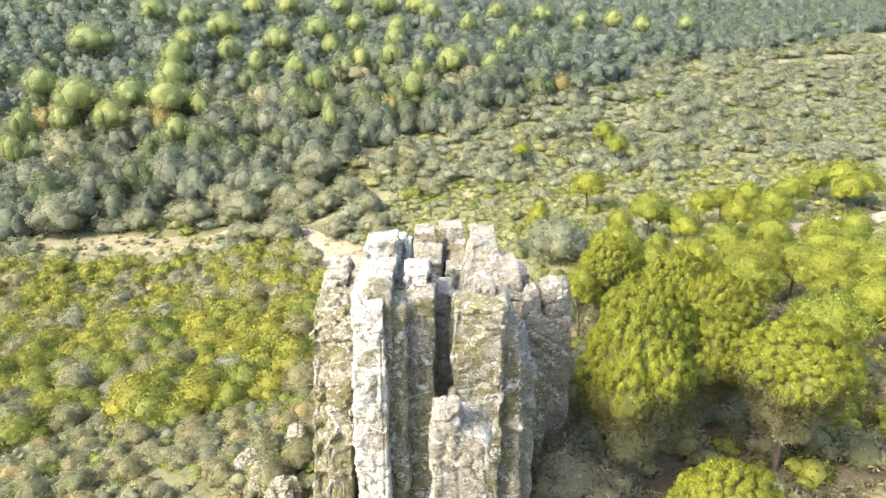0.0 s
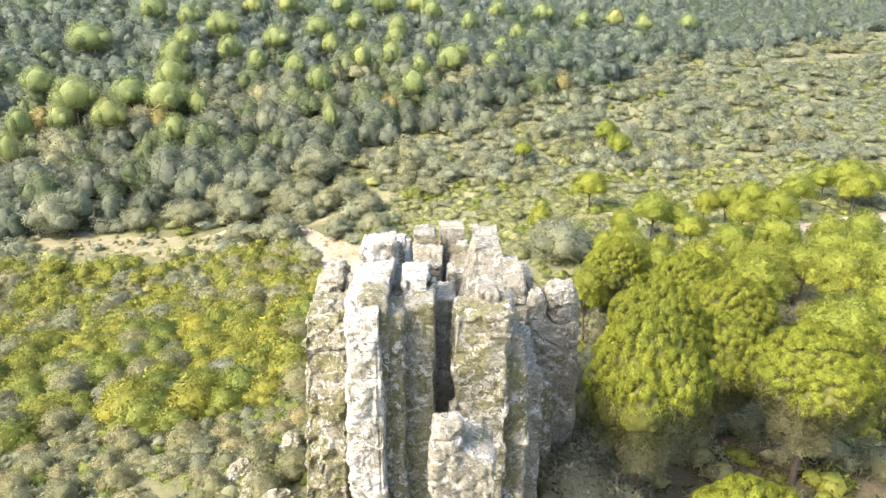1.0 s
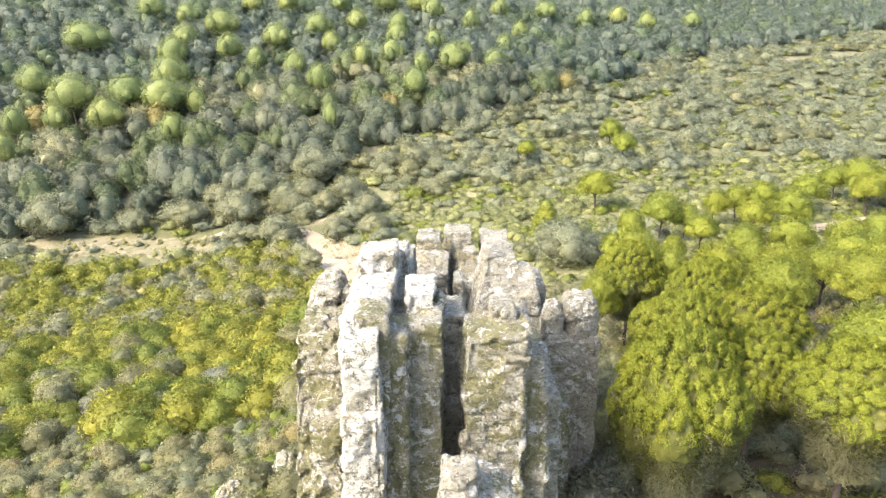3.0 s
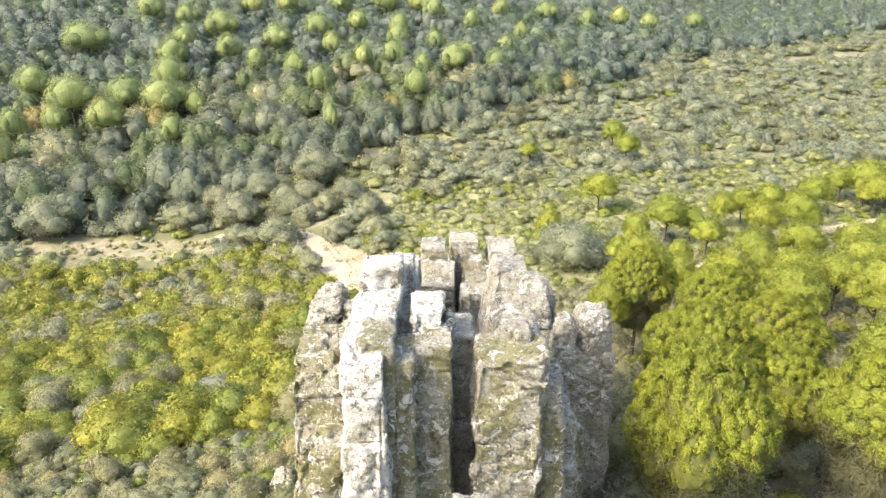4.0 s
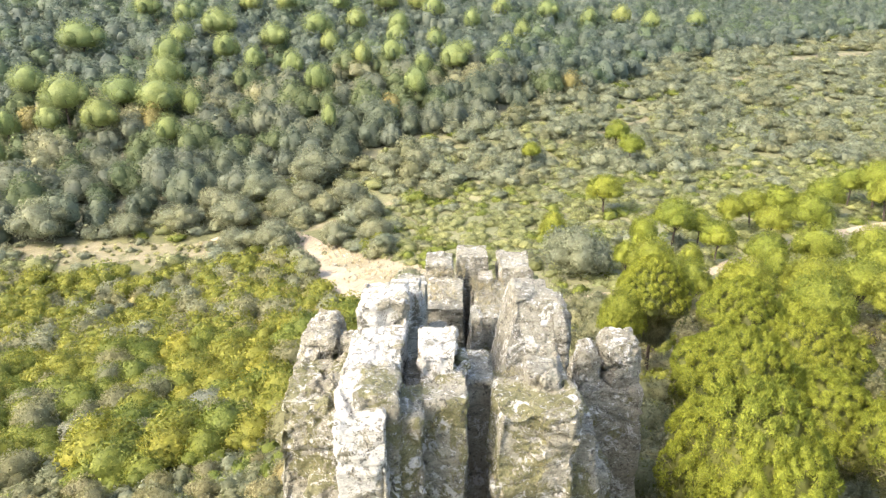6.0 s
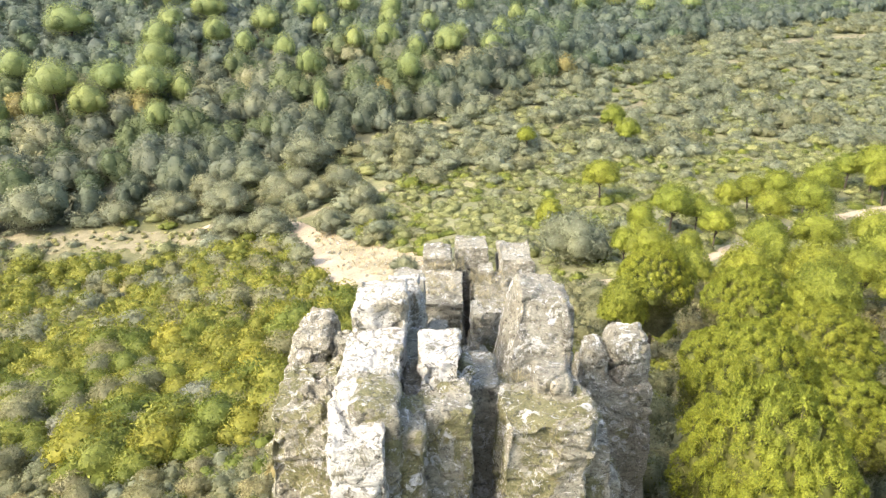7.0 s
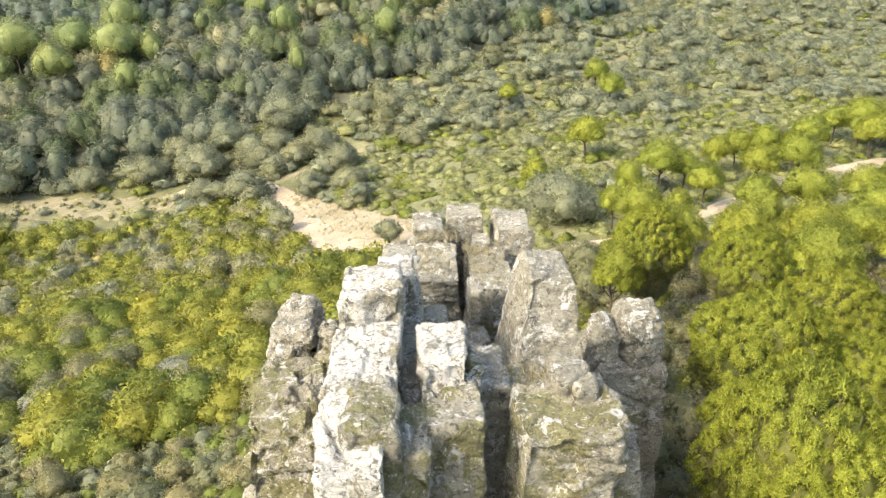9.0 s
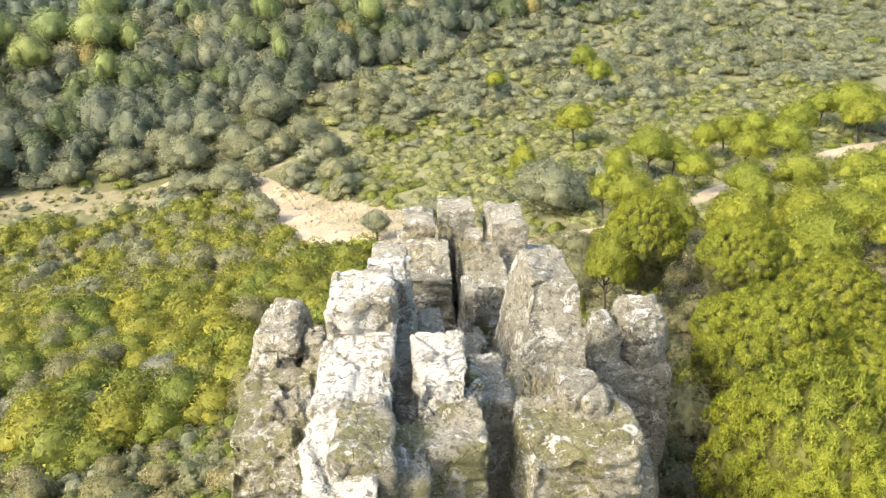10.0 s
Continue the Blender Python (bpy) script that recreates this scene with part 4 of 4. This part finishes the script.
def put(bush, x, y, s, turn):
    m = Matrix.LocRotScale((x, y, float(ground_z(x, y)) - 0.05), Euler((0, 0, turn)), (s, s, s * rng.uniform(0.75, 1.1)))
    copy_thing(bush, m)


# undergrowth by the rock and under the pines
for kind, x, y, s in [(2, 5.4, -3.2, 1.9), (2, 6.0, -5.2, 1.3), (2, 5.0, -7.0, 1.2)]:
    put(GAY[kind], x, y, s, x)
for x, y, s in [(7.2, 3.8, 1.1), (7.6, 7.5, 1.2), (9.6, 9.6, 1.0), (11.4, -3.2, 1.0), (12.2, 2.6, 0.9), (17.4, 4.0, 1.0), (10.4, 14.2, 1.2), (8.4, 16.4, 1.1), (7.0, 20.4, 1.3), (8.6, 25.2, 1.1),
                (11.4, 28.6, 1.3), (6.2, 30.0, 1.2), (5.6, 12.4, 1.0), (15.0, 12.0, 0.9), (4.6, 16.4, 1.2), (2.2, 20.4, 1.1), (12.6, 34.0, 1.3), (7.0, 33.6, 1.0)]:
    put(GREY[int(x * 10) % 3], x, y, s, x)

# shrubs of their own kind that stand out from the rest
for kind, x, y, s in [(0, -6.2, 12.5, 1.0), (0, -5.6, 15.5, 1.1), (0, -24, 26, 1.0), (1, -22.6, 27.5, 0.9), (1, -5.8, 24, 1.1), (2, -16.5, 24.5, 1.3), (2, -24.5, 22.5, 1.3), (2, -20, 20.5, 0.9),
                      (3, -20, 44, 1.4), (3, -8, 26, 1.2), (0, -13, 31, 0.9), (0, -27, 33, 1.0),
                      (0, -9.5, 19.5, 1.3), (3, -12.5, 21.0, 1.2), (0, -7.0, 19.0, 1.2), (3, -7.4, 30.5, 1.3), (1, -11.0, 24.5, 0.8), (0, -16.5, 29.0, 1.2), (3, -22.0, 37.0, 1.3), (0, -34, 40, 1.3)]:
    put(GAY[kind], x, y, s, x)

spots = spread(rng, -56, -4.0, -2, 50, 1.95, 12000)
spots = spots[(spots[:, 0] > -0.6 * (spots[:, 1] + 26) - 8) & (spots[:, 0] < -2.5 + 0.04 * spots[:, 1]) & ~bare(spots[:, 0], spots[:, 1], 0.4)]
spots = spots[np.argsort(spots[:, 1])]
own, rest = spots[:240], spots[240:]
for x, y in own:
    heath = y < 14.5 - 0.12 * (x + 14) + 2.0 * math.sin(x * 0.5)
    pick = rng.uniform()
    if heath:
        put((LOW if pick < 0.72 else GREY)[int(rng.integers(3))], x, y, rng.uniform(0.8, 1.4) * (1.0 if pick < 0.72 else 0.7), rng.uniform(0, 6.28))
    elif pick < 0.85:
        put(GREEN[int(rng.integers(4))], x, y, rng.uniform(1.0, 1.9), rng.uniform(0, 6.28))
    else:
        put(GREY[int(rng.integers(3))], x, y, rng.uniform(1.0, 1.7), rng.uniform(0, 6.28))
removed(GREEN + GREY + LOW + GAY)


def cover(name, places, kinds, mats, weights, label, category, flat=1.0):
    """Far plants past counting: one object, with a few materials."""
    pools, ways = [[] for _ in mats], [[] for _ in mats]
    for x, y, s in places:
        k = int(rng.choice(len(mats), p=weights))
        v, f, nor = kinds[k][int(rng.integers(len(kinds[k])))]
        a = rng.uniform(0, 6.28)
        c, d = math.cos(a), math.sin(a)
        turn = np.array([[c, d, 0], [-d, c, 0], [0, 0, 1]])
        w = v @ turn * (s, s, s * flat * rng.uniform(0.8, 1.15)) + (x, y, float(ground_z(x, y)) - 0.1)
        pools[k].append((w, f))
        ways[k].append(nor @ turn)
    verts, faces, which = [], [], []
    for k, pool in enumerate(pools):
        if pool:
            v, f = joined(pool)
            faces.append(f + sum(map(len, verts)))
            verts.append(v)
            which.append(np.full(len(f), k))
    me = make_mesh(name, np.concatenate(verts), np.concatenate(faces), mats[0], normals=np.concatenate([n for way in ways for n in way]))
    for m in mats[1:]:
        me.materials.append(m)
    me.polygons.foreach_set("material_index", np.concatenate(which).astype(np.int32))
    tagged(new(name, me), label, category, kind="stuff")


def head(seed, radius, height, lobes, leaves, size, level=0):
    """The foliage of one far plant."""
    r = np.random.default_rng(seed)
    rows = side_lobes(r, radius, height * 0.8, height * 0.3, lobes, 0.55)
    return leafy(rows, leaves, size, r, level, -0.35, radius * 0.26, 0.17, 0.65)


BUSH = [head(300 + k, 1.3, 1.5, 3, 460, 0.22) for k in range(6)]
SMALL = [head(310 + k, 1.0, 1.0, 2, 260, 0.19) for k in range(5)]
TREE = [head(320 + k, 2.8, 6.0, 4, 950, 0.4, 1) for k in range(8)]
FAR_TREE = [head(350 + k, 3.0, 6.0, 3, 340, 0.5) for k in range(8)]

# low heath on the near slope
heath = spread(rng, -44, -4.6, -12, 22, 0.85, 9000)
heath = heath[(heath[:, 0] > -0.6 * (heath[:, 1] + 26) - 9)]
TINY = [head(330 + k, 0.6, 0.55, 1, 120, 0.13) for k in range(5)]
cover("heath", [(x, y, rng.uniform(0.7, 1.5)) for x, y in heath], [TINY, TINY, TINY], [HEATH, GREY_LEAF, LENTISK], [0.55, 0.2, 0.25], "low dry heath and grass on the near slope", "heath")

# undergrowth among the pines
low = spread(rng, 5.5, 40, -16, 40, 1.3, 5000)
low = low[(low[:, 0] < 0.62 * (low[:, 1] + 26) + 8) & ~bare(low[:, 0], low[:, 1], 0.2)]
cover("undergrowth", [(x, y, rng.uniform(0.5, 1.1)) for x, y in low], [BUSH, BUSH, BUSH], [HEATH, LENTISK, GREY_LEAF], [0.3, 0.3, 0.4], "dry low undergrowth among the pine trunks", "undergrowth")

# the rest of the yellow-green scrub, out to the track
more = spread(rng, -82, -5, 30, 84, 1.9, 7000)
more = more[(more[:, 0] > -0.62 * (more[:, 1] + 26) - 10) & ~bare(more[:, 0], more[:, 1], 0.7) & (more[:, 0] < -6 - 0.1 * (more[:, 1] - 48) ) & (more[:, 1] < 78)]
more = np.vstack([rest, more[more[:, 1] > rest[:, 1].min()]])
cover("scrub", [(x, y, rng.uniform(0.8, 1.75)) for x, y in more], [BUSH, BUSH, BUSH, SMALL], [LENTISK, GREY_LEAF, OAK, AUTUMN], [0.66, 0.17, 0.13, 0.04], "yellow-green and grey scrub covering the slope", "scrub")

# low light scrub between the track and the grey slope
light = spread(rng, -12, 85, 42, 122, 1.75, 9000)
edge = 100 + 0.25 * light[:, 0]
light = light[(light[:, 1] < edge) & (light[:, 0] < 0.62 * (light[:, 1] + 26) + 10) & ~bare(light[:, 0], light[:, 1], 0.3)]
cover("low_scrub", [(x, y, rng.uniform(0.9, 1.8)) for x, y in light], [SMALL, SMALL, SMALL, BUSH], [LIGHT_SCRUB, LENTISK, GREY_LEAF, OAK], [0.68, 0.2, 0.08, 0.04], "low light green scrub beyond the track", "scrub", 0.7)

# grey-green bushes of the valley and of the slope beyond
grey = spread(rng, -100, 200, 78, 330, 2.55, 22000)
low_side = np.where(grey[:, 0] < -12, 78.0, 96 + 0.22 * grey[:, 0])
grey = grey[(grey[:, 1] > low_side) & (grey[:, 1] < wood_edge(grey[:, 0]) + 2) & (np.abs(grey[:, 0]) < 0.64 * (grey[:, 1] + 26) + 12) & ~bare(grey[:, 0], grey[:, 1], 0.8)]
cover("bushland", [(x, y, rng.choice([1.0, 1.5, 2.0, 2.4]) * rng.uniform(0.9, 1.2)) for x, y in grey], [BUSH, BUSH, SMALL, SMALL], [OAK, GREY_LEAF, LIGHT_SCRUB, LENTISK], [0.6, 0.1, 0.24, 0.06], "grey-green bushes dotted over the valley and the slope", "bushes", 0.78)

# sparse tufts and dwarf shrubs on the bare clearing
tufts = spread(rng, -74, -33, 80, 95, 1.3, 900)
tufts = tufts[bare(tufts[:, 0], tufts[:, 1], -0.3)]
cover("clearing_scrub", [(x, y, rng.uniform(0.5, 1.3)) for x, y in tufts], [TINY, TINY, SMALL], [HEATH, LIGHT_SCRUB, OAK], [0.45, 0.35, 0.2], "dry tufts and dwarf shrubs on the pale clearing", "scrub")

# the dark wood on the far hillside
wood = spread(rng, -220, 330, 78, 450, 4.0, 24000)
gap = wood[:, 1] - wood_edge(wood[:, 0])
wood = wood[(gap > 0) & (wood[:, 1] < 272 + 0.68 * np.maximum(wood[:, 0], 0)) & (np.abs(wood[:, 0]) < 0.64 * (wood[:, 1] + 26) + 14)]
away = np.hypot(wood[:, 0], wood[:, 1] + 26)
deep = away > 200
near_wood = wood[away <= 200]
# the wood's edge takes mostly the darker leaf colour, as painted shade
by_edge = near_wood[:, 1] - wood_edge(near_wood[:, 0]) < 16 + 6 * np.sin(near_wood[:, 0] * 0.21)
cover("valley_wood", [(x, y, rng.uniform(0.9, 1.45)) for x, y in near_wood[by_edge]], [TREE, TREE, TREE, TREE], [SHADE_TONED_OAK, OAK_FAR, WOOD_GREEN, AUTUMN], [0.62, 0.22, 0.12, 0.04], "close wood along the valley's edge, leaves toned darker for shade", "wood", 0.85)
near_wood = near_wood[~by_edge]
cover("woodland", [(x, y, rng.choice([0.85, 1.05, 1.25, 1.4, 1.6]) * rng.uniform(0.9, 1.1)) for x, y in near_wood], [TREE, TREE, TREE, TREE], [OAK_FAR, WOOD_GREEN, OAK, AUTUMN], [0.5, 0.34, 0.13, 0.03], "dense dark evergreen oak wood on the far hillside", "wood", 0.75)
cover("far_woodland", [(x, y, rng.choice([1.0, 1.2, 1.35, 1.55]) * rng.uniform(0.9, 1.15)) for x, y in wood[deep]], [FAR_TREE, FAR_TREE, FAR_TREE], [OAK_FAR, WOOD_GREEN, SHADE_TONED_OAK], [0.42, 0.2, 0.38], "grey-green oak wood high on the far hillside", "wood", 0.72)


# ---- stones and dry grass on the bank ----
def bank_litter():
    r = np.random.default_rng(21)
    k = r.integers(0, len(BANK), 260)
    xy = BANK[k, :2] + r.uniform(-1, 1, (260, 2)) * BANK[k, 2:]
    at = np.c_[xy, ground_z(xy[:, 0], xy[:, 1]) + 0.1]
    up = np.tile((0.0, 0.0, 1.0), (len(at), 1))
    v, f, nor = needles(at, up, up, 0.5, 8, r, 0.45, 0.1)
    tagged(new("bank_grass", make_mesh("bank_grass", v, f, STRAW, normals=nor)), "dry grass tufts on the stony bank", "grass", kind="stuff")
    pieces = []
    for _ in range(240):
        n = int(r.integers(0, len(BANK)))
        x, y = BANK[n, :2] + r.uniform(-0.9, 0.9, 2) * BANK[n, 2]
        d = unit(r.normal(size=(9, 3)))
        size = r.uniform(0.08, 0.32)
        bm = bmesh.new()
        for p in d * (size, size, size * 0.6) + (x, y, float(ground_z(x, y)) + 0.12):
            bm.verts.new(p)
        bmesh.ops.convex_hull(bm, input=bm.verts)
        bmesh.ops.triangulate(bm, faces=bm.faces)
        bm.verts.index_update()
        pieces.append((np.array([p.co for p in bm.verts]), np.array([[q.index for q in f.verts] for f in bm.faces])))
        bm.free()
    v, f = joined(pieces)
    tagged(new("scattered_stones", make_mesh("scattered_stones", v, f, ROCK)), "small pale stones strewn over the bank", "stones", kind="stuff")


bank_litter()


# ---- dry grass on the rock ----
def dry_grass():
    r = np.random.default_rng(11)
    places = []
    for x, y, z, sx, sy, n in [(1.45, 3.1, 7.2, 0.5, 0.9, 170), (-0.2, 3.2, 7.6, 0.5, 0.9, 110), (0.0, 4.6, 7.75, 0.6, 0.6, 90), (1.4, 4.4, 7.3, 0.6, 0.5, 120), (1.4, -5.4, 9.3, 0.45, 0.35, 70), (2.4, 3.6, 6.7, 0.6, 0.8, 60)]:
        places.append(np.stack([x + sx * r.uniform(-1, 1, n), y + sy * r.uniform(-1, 1, n), np.full(n, z - 0.1)], 1))
    at = np.concatenate(places)
    up = np.tile((0.0, 0.0, 1.0), (len(at), 1))
    v, f, nor = needles(at, up, up, 0.22, 7, r, 0.9, 0.06)
    tagged(new("dry_grass", make_mesh("dry_grass", v, f, STRAW, normals=nor)), "dry straw-coloured grass growing on the rock", "grass", kind="stuff")


dry_grass()
